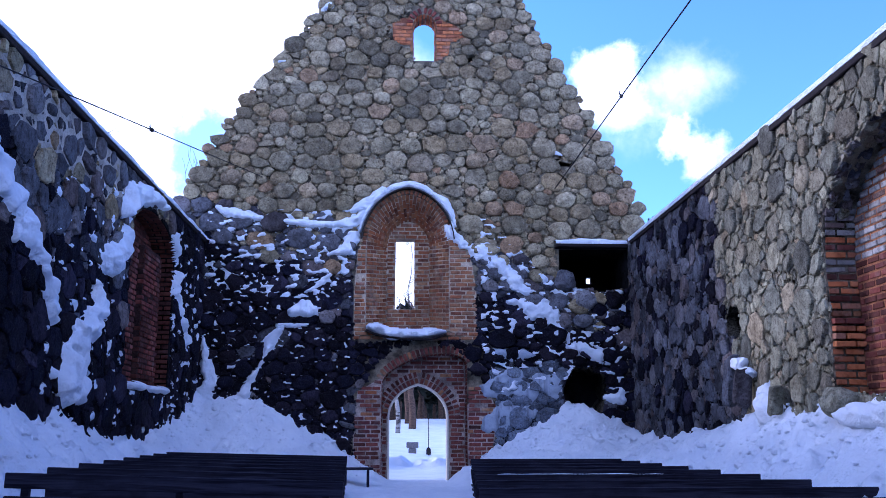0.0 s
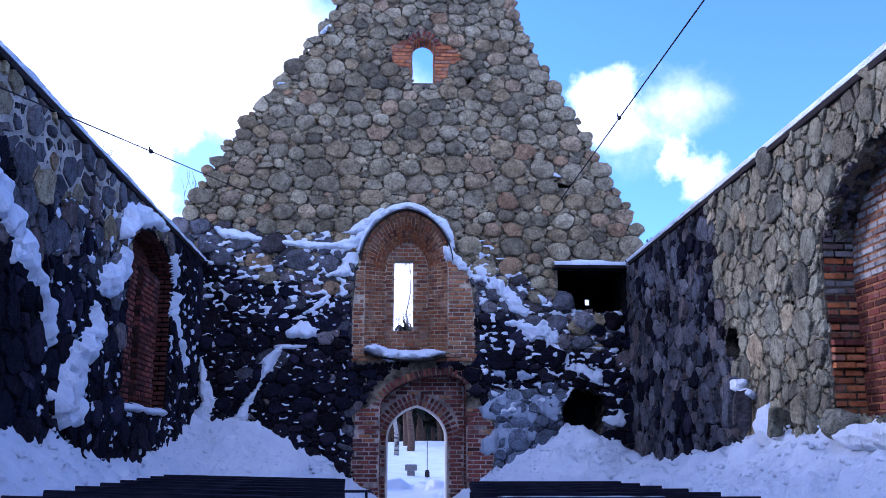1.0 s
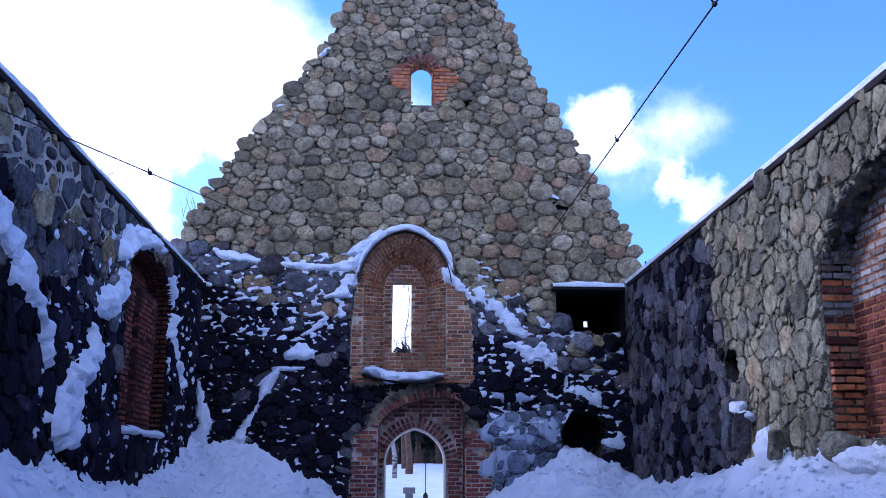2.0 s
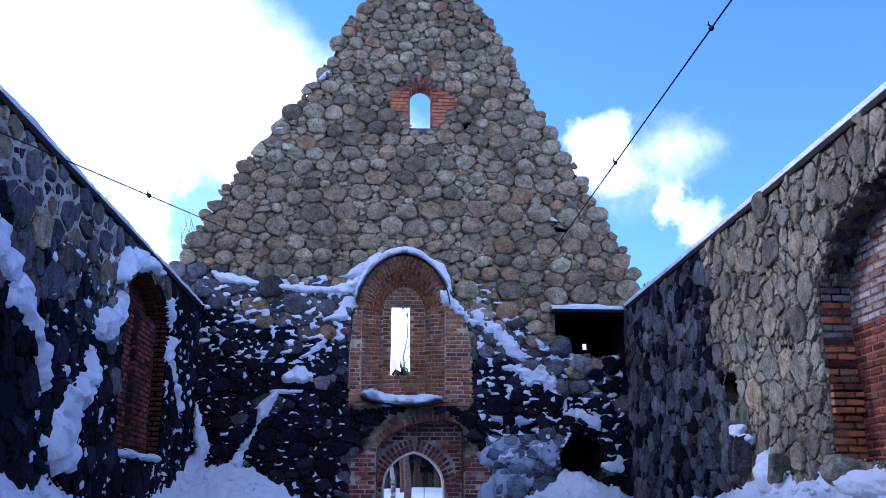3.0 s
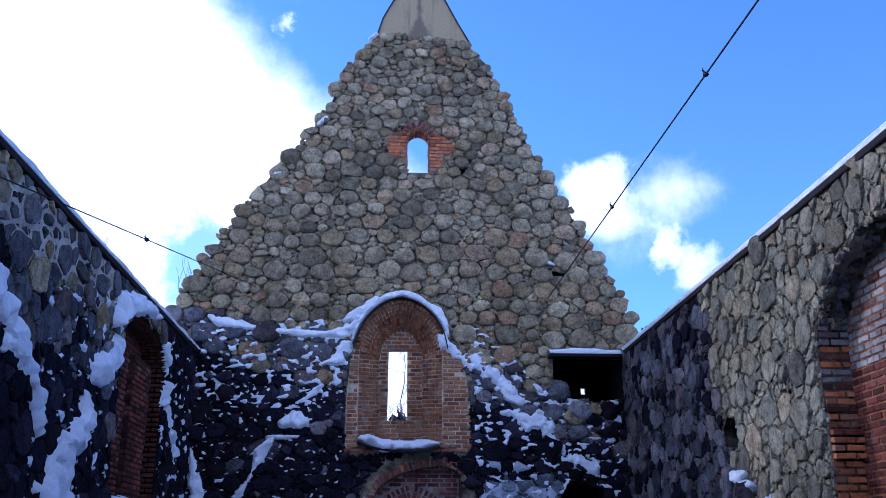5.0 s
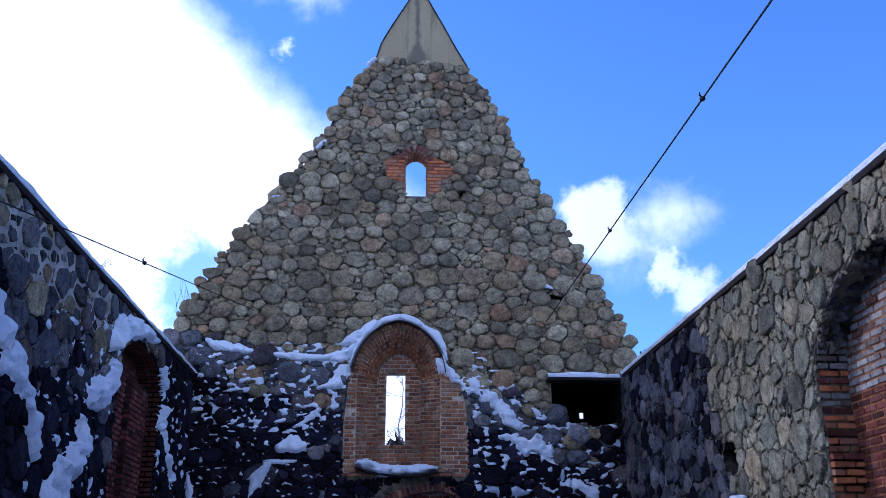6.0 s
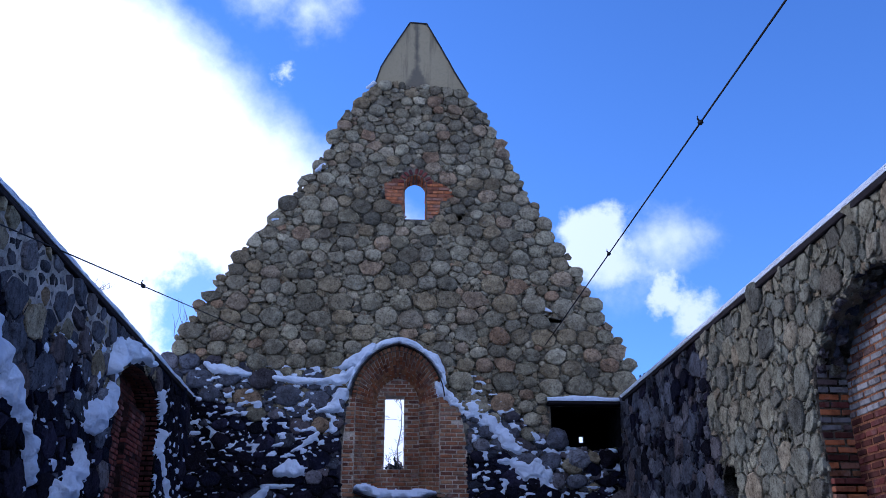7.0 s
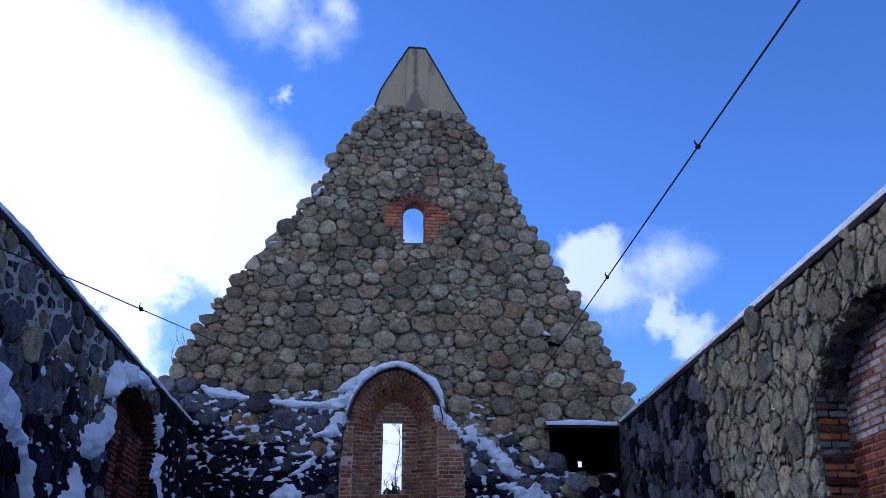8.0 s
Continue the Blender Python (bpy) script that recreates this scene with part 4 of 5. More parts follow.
bricks.reveal(NICHE[:], NICHE_BACK[:], 0.02, 0.75, far_at, BRICK)
bricks.courses(Matrix.Translation((0, FAR + 0.752, 0)), -0.3, 0.9, 3.55, 6.2, lambda u, v: inside(NICHE_BACK, u, v) and not inside(SLIT, u, v), BRICK)
bricks.courses(FAR_M, -1.0, 2.0, 3.32, 5.7, lambda u, v: inside(FRONT_BRICK, u, v) and not inside(zone(NICHE, 0.02), u, v), BRICK, 0.04)
bricks.done()

strip("arch_flashing", arch(0.27, 1.03, 5.2, 5.45, 1.30, 0.12)[7:34], -0.15, 0.1, 0.022, IRON, window_1, "dark metal strip over the arch")
strip("sill_board", [(-0.64, 3.50), (-0.45, 3.42), (-0.2, 3.36), (0.2, 3.31), (0.6, 3.305), (0.9, 3.34), (1.13, 3.42)], -0.27, 0.1, 0.03, TARRED_WOOD, window_1, "dark bowed board below the sill")

# the doorway: a brick-filled recess with a pointed door opening
door_1 = tagged(new("door_1"), "open pointed brick doorway in an arched recess", "doorway", kind="structure")
loft("reveal", RECESS, RECESS, 0.02, 0.46, far_at, DIRTY_JOINT, door_1)
slab("infill", inset(RECESS, 0.004), [DOOR], lambda u, v, d: far_at(u, v, 0.46 + d), 0.36, DIRTY_JOINT, door_1)
trim_in = arch(0.53, 0.635, -0.3, 1.66, 0.70, 0.35)
verts = [far_at(u, v, 0.43) for u, v in DOOR] + [far_at(u, v, 0.43) for u, v in trim_in] + [far_at(u, v, 0.84) for u, v in trim_in]
n = len(DOOR)
solid("plaster_trim", verts, [(i, i + 1, n + i + 1, n + i) for i in range(n - 1)] + [(n + i, n + i + 1, 2 * n + i + 1, 2 * n + i) for i in range(n - 1)], WHITE_PLASTER, door_1,
      "whitish plaster round the door arch")
for side in (-1, 1):
    rim = [p for p in RECESS if (p[0] - 0.56) * side > 0 and p[1] < 2.6]
    rim = rim if side < 0 else rim[::-1]
    outer = DOOR_BRICK[:3] if side < 0 else DOOR_BRICK[-3:][::-1]
    solid("mortar_bed", [far_at(u, v, -0.012) for u, v in outer] + [far_at(u, v, -0.012) for u, v in reversed(rim)], [tuple(range(3 + len(rim)))], DIRTY_JOINT, door_1)
bricks = Bricks(door_1, 32)


def two_tone(u, v):
    q = noise.noise(Vector((u * 5.2, v * 5.2, 6.0)))
    return BRICK if q > 0.36 else DEEP_BRICK if q < -0.22 else DARK_BRICK


for off in (0.0, 0.135):
    bricks.ring(DOOR, far_at, two_tone, 6, 34, 0.46, off, 0.49)
bricks.courses(Matrix.Translation((0, FAR + 0.46, 0)), -0.5, 1.7, 0.05, 3.1, lambda u, v: inside(inset(RECESS, 0.02), u, v) and not inside(zone(DOOR, 0.25 if v > 1.7 else 0.03), u, v), two_tone)
bricks.reveal(RECESS, RECESS, 0.02, 0.46, far_at, DARK_BRICK)
bricks.ring(RECESS, far_at, two_tone, 6, 34, 0.6, 0.0, 0.03)
bricks.courses(FAR_M, -1.0, 2.3, 0.2, 2.4, lambda u, v: inside(DOOR_BRICK, u, v) and not inside(zone(RECESS, 0.02), u, v), two_tone, 0.12)
bricks.done()

# small window high in the gable
window_2 = tagged(new("window_2"), "small arched opening framed in orange brick", "window", kind="structure")
solid("mortar_bed", [far_at(u, v, -0.012) for u, v in GWIN_BRICK[:3] + [(0.34, 10.85), (0.34, 10.0)][:2] + [GWIN_BRICK[-1]]], [tuple(range(6))], RED_JOINT, window_2)
solid("mortar_bed", [far_at(u, v, -0.012) for u, v in [(0.90, 9.86)] + [(0.90, 10.85)] + GWIN_BRICK[5:10]], [tuple(range(7))], RED_JOINT, window_2)
bricks = Bricks(window_2, 35)
bricks.courses(FAR_M, -0.2, 1.7, 9.9, 11.0, lambda u, v: inside(GWIN_BRICK, u, v) and not inside(zone(GWIN, 0.015), u, v) and v < 10.86, ORANGE_BRICK, 0.03)
bricks.reveal(GWIN, GWIN, 0.02, 0.58, far_at, ORANGE_BRICK)
bricks.ring(GWIN, far_at, DARK_BRICK, 6, 18, 0.55, 0.0, 0.02)
bricks.done()

# blind niches in the side walls
# the darkest bricks and joints put the niches' shade into their colour
for name, outline, at, depth, mat, jamb, label, seed in (
        ("niche_south", L_NICHE, left_at, 0.42, lambda u, v: DARK_BRICK if noise.noise(Vector((u * 2.6, v * 0.9, 1.0))) > 0.08 else DEEP_BRICK, DEEP_BRICK, "pointed brick-lined niche in the damp wall", 36),
        ("niche_north", R_NICHE, right_at, 0.40, lambda u, v: LIMED_BRICK if v > 3.35 + 0.25 * rough(u * 2, 1.0) else (DEEP_BRICK if noise.noise(Vector((u * 6, v * 9, 3.0))) > -0.05 else DARK_BRICK),
         lambda u, v: (DEEP_BRICK if noise.noise(Vector((u * 7, v * 15, 9.0))) > 0.38 else DARK_BRICK if noise.noise(Vector((u * 5, v * 11, 4.0))) > 0.22 else ORANGE_BRICK if noise.noise(Vector((u * 9, v * 9, 1.0))) > -0.2 else BRICK) if v < 3.3 + 0.3 * rough(v * 4, 5.0) or noise.noise(Vector((u * 11, v * 13, 2.0))) > 0.22 else LIMED_BRICK, "pointed niche of red brick with old limewash", 37)):
    ob = tagged(new(name), label, "niche", kind="structure")
    loft("reveal", outline, outline, 0.03, depth, at, CRUMBLY_MORTAR if name == "niche_north" else DARK_MORTAR, ob)
    slab("back", inset(outline, 0.004), [], lambda u, v, d: at(u, v, depth + d), 0.2, RED_JOINT if name == "niche_north" else DEEP_JOINT, ob)
    bricks = Bricks(ob, seed)
    us = [p[0] for p in outline]
    if at is left_at:
        m = Matrix.Translation((LEFT - depth, 0, 0)) @ pose(0, 0, 0, 0, 0, 90)
    else:
        m = Matrix.Translation((RIGHT + depth, 0, 0)) @ pose(0, 0, 0, 0, 0, -90) @ Matrix.Diagonal((-1, 1, 1, 1))
    bricks.reveal(outline[-11:], outline[-11:], 0.02, depth, at, jamb) if at is right_at else bricks.reveal(outline, outline, 0.02, depth, at, jamb)
    if at is right_at:
        jag = random.Random(51)
        for u, v in outline[9:-9]:
            for d in (0.06, 0.24):
                bm = bmesh.new()
                bmesh.ops.create_icosphere(bm, subdivisions=2, radius=jag.uniform(0.07, 0.115))
                for w in bm.verts:
                    w.co = Vector([math.copysign(abs(c) ** 0.6 * 0.28, c) for c in w.co]) * (1 + 0.3 * noise.noise(w.co * 9 + Vector((u * 7, d * 5, v * 7)))) + Vector(at(u + jag.uniform(-0.05, 0.05), v + jag.uniform(0.0, 0.08), d))
                part("stone", bm, PLUM_STONE if jag.random() < 0.6 else PALE_STONE, ob)
    if at is left_at:
        for p0, p1, top in ((14.86, 15.68, 4.72), (16.06, 17.22, 4.62)):
            bm = bmesh.new()
            box(bm, (LEFT - depth - 0.05, p0 + 0.01, 2.04), (LEFT - 0.20, p1 - 0.01, top - 0.03))
            part("pilaster_core", bm, DEEP_JOINT, ob)
            bricks.courses(Matrix.Translation((LEFT - 0.19, 0, 0)) @ pose(0, 0, 0, 0, 0, 90), p0, p1, 2.05, top, lambda u, v: p0 <= u <= p1 and inside(inset(outline, 0.03), u, v), mat, 0.03)
    bricks.courses(m, min(us), max(us), min(p[1] for p in outline), max(p[1] for p in outline), lambda u, v: inside(inset(outline, 0.01), u, v), mat)
    bricks.done()

# dark passage in the corner, with its board lintel
passage = tagged(new("passage"), "dark opening of a wall passage under a board", "opening", kind="structure")
lining = inset(PASSAGE, 0.008)
# near-black lining paints in the passage's darkness
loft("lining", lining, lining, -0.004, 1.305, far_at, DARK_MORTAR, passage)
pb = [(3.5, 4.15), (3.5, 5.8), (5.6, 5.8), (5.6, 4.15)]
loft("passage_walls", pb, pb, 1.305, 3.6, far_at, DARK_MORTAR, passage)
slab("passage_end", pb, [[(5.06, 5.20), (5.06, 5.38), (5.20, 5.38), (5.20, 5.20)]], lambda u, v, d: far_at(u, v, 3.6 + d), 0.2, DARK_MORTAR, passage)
bm = bmesh.new()
box(bm, (3.58, FAR - 0.30, 5.405), (5.27, FAR + 0.6, 5.465), 0.008)
tagged(part("lintel_board", bm, TARRED_WOOD), "dark weathered board over the passage opening", "board")

for hole, at in [(h, far_at) for h in PUTLOGS + [HOLLOW]] + [(R_CAVITY, right_at)]:
    ob = tagged(new("putlog_hole" if hole is not HOLLOW else "hollow"), "dark hole left where masonry fell out", "hole", kind="structure")
    deep = 0.5 if hole is not HOLLOW else 1.2
    # sides and back are coloured near black, as unlit depth
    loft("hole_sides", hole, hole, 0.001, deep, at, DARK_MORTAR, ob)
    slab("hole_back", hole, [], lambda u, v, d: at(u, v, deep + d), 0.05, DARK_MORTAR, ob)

# rendered top of the gable
bm = bmesh.new()
prof = [(-0.43, 13.56), (-0.37, 13.78), (-0.28, 14.1), (-0.11, 14.45), (0.13, 14.9), (0.45, 15.48), (0.87, 15.46), (1.25, 14.72), (1.6, 14.0), (1.88, 13.48)]
front = [bm.verts.new(far_at(u, v, 0.05)) for u, v in prof]
back = [bm.verts.new(far_at(u, v, 0.95)) for u, v in prof]
bm.faces.new(front)
bm.faces.new(back[::-1])
for i in range(len(prof)):
    j = (i + 1) % len(prof)
    bm.faces.new((front[i], back[i], back[j], front[j]))
gable_cap = tagged(part("gable_cap", bm, PLASTER), "grey rendered tip of the gable with dark streaks", "gable top", kind="structure")
bm = bmesh.new()
for i in range(len(prof) - 1):
    a, b = Vector(far_at(*prof[i], 0.0)), Vector(far_at(*prof[i + 1], 0.0))
    d = (b - a).normalized()
    m = Matrix((d, Vector((0, 1, 0)), d.cross(Vector((0, 1, 0))))).transposed().to_4x4()
    box(bm, (-0.005, 0.02, -0.002), ((b - a).length + 0.005, 0.98, 0.028), 0, Matrix.Translation(a) @ m)
part("edge_flashing", bm, IRON, gable_cap, "dark metal edging")


# ---- snow lodged on the walls ----
def spine_distance(u, v, spine):
    best, width = 9.0, 0.1
    for (u0, v0, w0), (u1, v1, w1) in zip(spine, spine[1:]):
        du, dv = u1 - u0, v1 - v0
        k = max(0.0, min(1.0, ((u - u0) * du + (v - v0) * dv) / (du * du + dv * dv + 1e-9)))
        d = math.hypot(u - u0 - du * k, v - v0 - dv * k)
        w = w0 + (w1 - w0) * k
        if d / w < best / width:
            best, width = d, w
    return best, width


def snow_patch(name, label, at, flip, spine, thick, ragged=0.45, grain=0.035, seed=0.0, mat=None, base=0.0, fray=0.6):
    """A lump of snow along a spine of (u, v, half width) on a wall, with a ragged edge."""
    mat = mat or SNOW
    wmax = max(p[2] for p in spine) * 2.0
    u0, u1 = min(p[0] for p in spine) - wmax, max(p[0] for p in spine) + wmax
    v0, v1 = min(p[1] for p in spine) - wmax, max(p[1] for p in spine) + wmax
    nu, nv = int((u1 - u0) / grain) + 1, int((v1 - v0) / grain) + 1
    index, verts, faces = {}, [], []
    high = {}
    for i in range(nu):
        for j in range(nv):
            u, v = u0 + i * grain, v0 + j * grain
            d, w = spine_distance(u, v, spine)
            if d > 2.0 * w:
                continue
            wild = noise.noise(Vector((u * 3.2, v * 3.2, seed))) * 1.4 + noise.noise(Vector((u * 8, v * 9, seed + 5))) * 0.9 + noise.noise(Vector((u * 17, v * 19, seed + 8))) * fray
            q = 1 - (d / w) ** 2 + 1.5 * ragged * wild
            if q > -0.9:
                high[i, j] = base + (thick * min(1.0, 1.2 * q) if q > 0 else q * 0.12) * (0.85 + 0.6 * noise.noise(Vector((u * 5, v * 5, seed + 2))))
    for _ in range(1):
        high = {(i, j): 0.4 * h + 0.15 * sum(high.get((i + a, j + b), base - 0.11) for a, b in ((1, 0), (-1, 0), (0, 1), (0, -1))) for (i, j), h in high.items()}
    for (i, j) in high:
        if all((i + a, j + b) in high for a, b in ((0, 0), (1, 0), (1, 1), (0, 1))) and max(high[i + a, j + b] for a, b in ((0, 0), (1, 0), (1, 1), (0, 1))) > base - 0.08:
            f = []
            for a, b in ((0, 0), (1, 0), (1, 1), (0, 1)):
                k = (i + a, j + b)
                if k not in index:
                    index[k] = len(verts)
                    verts.append(at(u0 + k[0] * grain, v0 + k[1] * grain, -high[k]))
                f.append(index[k])
            faces.append(tuple(f[::-1]) if flip else tuple(f))
    if not faces:
        return None
    return tagged(solid(name, verts, faces, mat, None, "", True), label, "snow" if mat is SNOW else "plaster", kind="stuff")


def snow_dust(name, label, at, flip, zone_poly, level, cover_share, seed, grain=0.03, scale=4.6):
    """Snow caught in the joints: a thin uneven sheet that the stones stand out of."""
    u0, u1 = min(p[0] for p in zone_poly), max(p[0] for p in zone_poly)
    v0, v1 = min(p[1] for p in zone_poly), max(p[1] for p in zone_poly)
    high, index, verts, faces = {}, {}, [], []
    for i in range(int((u1 - u0) / grain)):
        for j in range(int((v1 - v0) / grain)):
            u, v = u0 + i * grain, v0 + j * grain
            if inside(zone_poly, u, v) and not (at is far_at and inside(HOLLOW, u, v)):
                q = noise.noise(Vector((u * scale * 0.8, v * scale * 1.5, seed))) + 0.55 * noise.noise(Vector((u * 9, v * 13, seed + 3))) - (0.5 - cover_share)
                if q > -0.12:
                    high[i, j] = level * min(1.0, 0.3 + q * 2.2) if q > 0 else q * 0.4
    for (i, j) in high:
        if all((i + a, j + b) in high for a, b in ((1, 0), (1, 1), (0, 1))):
            f = []
            for a, b in ((0, 0), (1, 0), (1, 1), (0, 1)):
                k = (i + a, j + b)
                if k not in index:
                    index[k] = len(verts)
                    verts.append(at(u0 + k[0] * grain, v0 + k[1] * grain, -high[k]))
                f.append(index[k])
            faces.append(tuple(f[::-1]) if flip else tuple(f))
    return tagged(solid(name, verts, faces, SNOW, None, "", True), label, "snow", kind="stuff")


# hood of snow over the window arch
hood = [(u, v, 0.045 + 0.050 * min(1.0, k / 7, (23 - k) / 7)) for k, (u, v) in enumerate(arch(0.27, 1.11, 5.4, 5.46, 1.41, 0.12)[8:32])]
snow_patch("snow_hood", "arched hood of snow over the brick window", far_at, False, hood, 0.17, 0.16, 0.026, seed=1.0, fray=0.2)
far_snow = "snow lodged on ledges of the gable wall"
for k, (spine, thick) in enumerate((
        (((-4.0, 6.28, 0.05), (-3.8, 6.18, 0.11), (-3.4, 6.10, 0.10), (-3.0, 6.02, 0.06)), 0.15),
        (((-2.6, 5.98, 0.05), (-2.1, 5.93, 0.09), (-1.4, 5.88, 0.08), (-0.95, 5.95, 0.13), (-0.75, 6.15, 0.14)), 0.16),
        (((-1.5, 5.22, 0.04), (-1.1, 5.35, 0.13), (-0.95, 5.6, 0.15)), 0.14),
        (((1.15, 5.9, 0.06), (1.30, 5.62, 0.12), (1.65, 5.45, 0.12), (1.95, 5.22, 0.20), (2.3, 5.0, 0.24), (2.6, 4.75, 0.20), (2.9, 4.4, 0.12)), 0.24),
        (((2.5, 4.2, 0.05), (3.0, 4.10, 0.26), (3.4, 3.95, 0.26), (3.6, 3.55, 0.16), (3.9, 3.25, 0.16), (4.5, 3.0, 0.16)), 0.26),
        (((2.9, 4.95, 0.05), (3.3, 4.7, 0.10), (3.8, 4.25, 0.06)), 0.15),
        (((4.0, 4.40, 0.04), (4.4, 4.32, 0.07), (5.1, 4.42, 0.06)), 0.12),
        (((-2.25, 3.93, 0.10), (-1.98, 4.0, 0.19), (-1.75, 3.95, 0.12)), 0.22),
        (((-2.0, 4.35, 0.03), (-1.6, 4.6, 0.09), (-1.45, 4.75, 0.05)), 0.10),
        (((-2.45, 3.6, 0.05), (-2.68, 3.32, 0.14), (-2.85, 2.9, 0.06), (-3.05, 2.5, 0.07), (-3.25, 2.15, 0.16)), 0.16),
        (((-2.6, 3.65, 0.04), (-2.2, 3.62, 0.05), (-1.9, 3.65, 0.03)), 0.10),
        (((-4.15, 3.3, 0.05), (-4.05, 2.8, 0.12), (-3.95, 2.4, 0.14), (-4.1, 2.1, 0.24)), 0.16), (((-3.6, 2.7, 0.04), (-3.3, 2.75, 0.05)), 0.1),
        (((4.65, 2.1, 0.06), (4.9, 2.05, 0.16), (5.15, 2.35, 0.06)), 0.16),
        (((3.62, 7.68, 0.06), (3.80, 7.63, 0.05)), 0.12),
        (((-1.0, 6.22, 0.06), (-0.7, 6.38, 0.14), (-0.3, 6.68, 0.10)), 0.16),
        (((0.8, 6.62, 0.08), (1.1, 6.45, 0.10), (1.3, 6.1, 0.06), (1.25, 5.8, 0.06)), 0.14),
        (((-1.78, 11.08, 0.05), (-1.62, 11.22, 0.09)), 0.14), (((-2.75, 9.75, 0.05), (-2.6, 9.78, 0.04)), 0.12), (((-0.62, 13.45, 0.04), (-0.45, 13.6, 0.06)), 0.12))):
    snow_patch("wall_snow", far_snow, far_at, False, spine, thick * (0.72 if spine[0][0] < 1 else 0.5), 0.42 if spine[0][0] < 1 else 0.62, 0.028, seed=10.0 + k, fray=0.9, base=0.04 if spine[0][0] < 1 else 0.008)
snow_patch("sill_snow", "curved cushion of snow on the window sill", far_at, False, ((-0.58, 3.60, 0.07), (-0.42, 3.55, 0.13), (-0.1, 3.46, 0.12), (0.4, 3.42, 0.12), (0.8, 3.47, 0.12), (1.08, 3.50, 0.06)), 0.30, 0.2, 0.028, seed=40.0)
for k, (spine, thick) in enumerate((
        (((2.2, 3.05, 0.10), (2.7, 3.0, 0.16), (3.1, 3.0, 0.05)), 0.10), (((2.1, 2.3, 0.22), (2.6, 2.45, 0.30), (3.0, 2.2, 0.22)), 0.062),
        (((3.0, 2.5, 0.12), (3.4, 2.4, 0.22), (3.55, 2.1, 0.12)), 0.062), (((2.1, 1.5, 0.20), (2.5, 1.75, 0.28), (3.0, 1.75, 0.14)), 0.062))):
    snow_patch("old_plaster", "patch of flaking grey plaster rimed with frost", far_at, False, spine, thick, 0.6, seed=50.0 + k, mat=LIME_PLASTER, base=0.022)
snow_dust("joint_snow", "snow caught in the joints of dark masonry", far_at, False, [(-4.2, 5.2), (-4.2, 6.2), (-0.8, 6.3), (-0.95, 4.6), (-2.0, 4.2), (-4.2, 4.4)], 0.07, 0.45, 3.0, 0.026, 6.0)
snow_dust("joint_snow", "snow caught in the joints of dark masonry", far_at, False, [(1.9, 3.2), (1.9, 6.2), (2.8, 5.4), (3.6, 4.6), (5.2, 4.3), (5.2, 2.2), (2.3, 2.2)], 0.07, 0.40, 6.0, 0.026, 6.0)
snow_dust("joint_snow", "snow caught in the joints of dark masonry", far_at, False, [(-4.2, 1.9), (-4.2, 5.2), (-0.95, 4.6), (-0.95, 0.9)], 0.07, 0.20, 9.0, 0.026, 8.5)
snow_dust("joint_snow", "snow caught in the joints of dark masonry", left_at, False, [(11.2, 1.2), (11.2, 4.6), (14.3, 5.2), (14.5, 2.0), (19.9, 2.0), (19.9, 1.2)], 0.06, 0.16, 12.0)
snow_dust("joint_snow", "snow caught in the joints of dark masonry", left_at, False, [(17.6, 1.8), (17.2, 5.2), (19.9, 5.3), (19.9, 1.8)], 0.06, 0.28, 15.0)

left_snow = "snow lodged in hollows of the damp side wall"
for k, (spine, thick) in enumerate((
        (((9.35, 4.22, 0.13), (9.67, 3.98, 0.18), (10.19, 3.66, 0.18), (10.73, 3.42, 0.14), (11.04, 3.20, 0.07), (11.28, 2.97, 0.13), (11.36, 2.72, 0.09)), 0.18),
        (((13.95, 4.72, 0.10), (14.3, 5.02, 0.17), (14.9, 5.22, 0.14), (15.6, 5.30, 0.10), (16.15, 5.30, 0.05)), 0.26),
        (((14.1, 4.55, 0.10), (14.05, 4.25, 0.15), (13.75, 3.95, 0.22), (13.15, 3.72, 0.16)), 0.24),
        (((12.85, 3.36, 0.08), (13.0, 3.05, 0.15), (12.75, 2.70, 0.22), (12.15, 2.50, 0.20), (12.3, 2.24, 0.20), (11.85, 2.0, 0.20), (12.4, 1.85, 0.18)), 0.28),
        (((17.55, 4.3, 0.07), (17.6, 3.95, 0.12), (17.9, 3.65, 0.10)), 0.18), (((18.3, 3.45, 0.10), (18.6, 3.2, 0.13)), 0.18),
        (((17.2, 5.0, 0.08), (17.5, 4.75, 0.10)), 0.16))):
    snow_patch("wall_snow", left_snow, left_at, False, [(a, b, c * 1.25) for a, b, c in spine], thick * 0.7, 0.55, 0.028, seed=70.0 + k, fray=0.06, base=0.03)
for a, b in ((14.75, 15.75), (16.1, 17.35)):
    snow_patch("sill_snow", "thin snow on the foot of the brick niche", left_at, False, ((a, 2.06, 0.06), (b, 2.08, 0.07)), 0.12, 0.2, seed=a)
bm = bmesh.new()
n = 40
rows = []
for k in range(n + 1):
    x = 3.56 + 1.7 * k / n
    h = 0.09 + 0.05 * math.exp(-((k / n - 0.45) / 0.3) ** 2) + 0.02 * noise.noise(Vector((x * 4, 0, 3)))
    rows.append([bm.verts.new((x, FAR - 0.32 + a, 5.466 + b * h)) for a, b in ((0.0, 0.0), (-0.02, 0.5), (0.06, 0.95), (0.33, 1.1), (0.333, 0.0))])
for r, q in zip(rows, rows[1:]):
    for i in range(4):
        bm.faces.new((r[i], q[i], q[i + 1], r[i + 1]))
tagged(part("board_snow", bm, SNOW, smooth=True), "cushion of snow on the dark lintel board", "snow", kind="stuff")


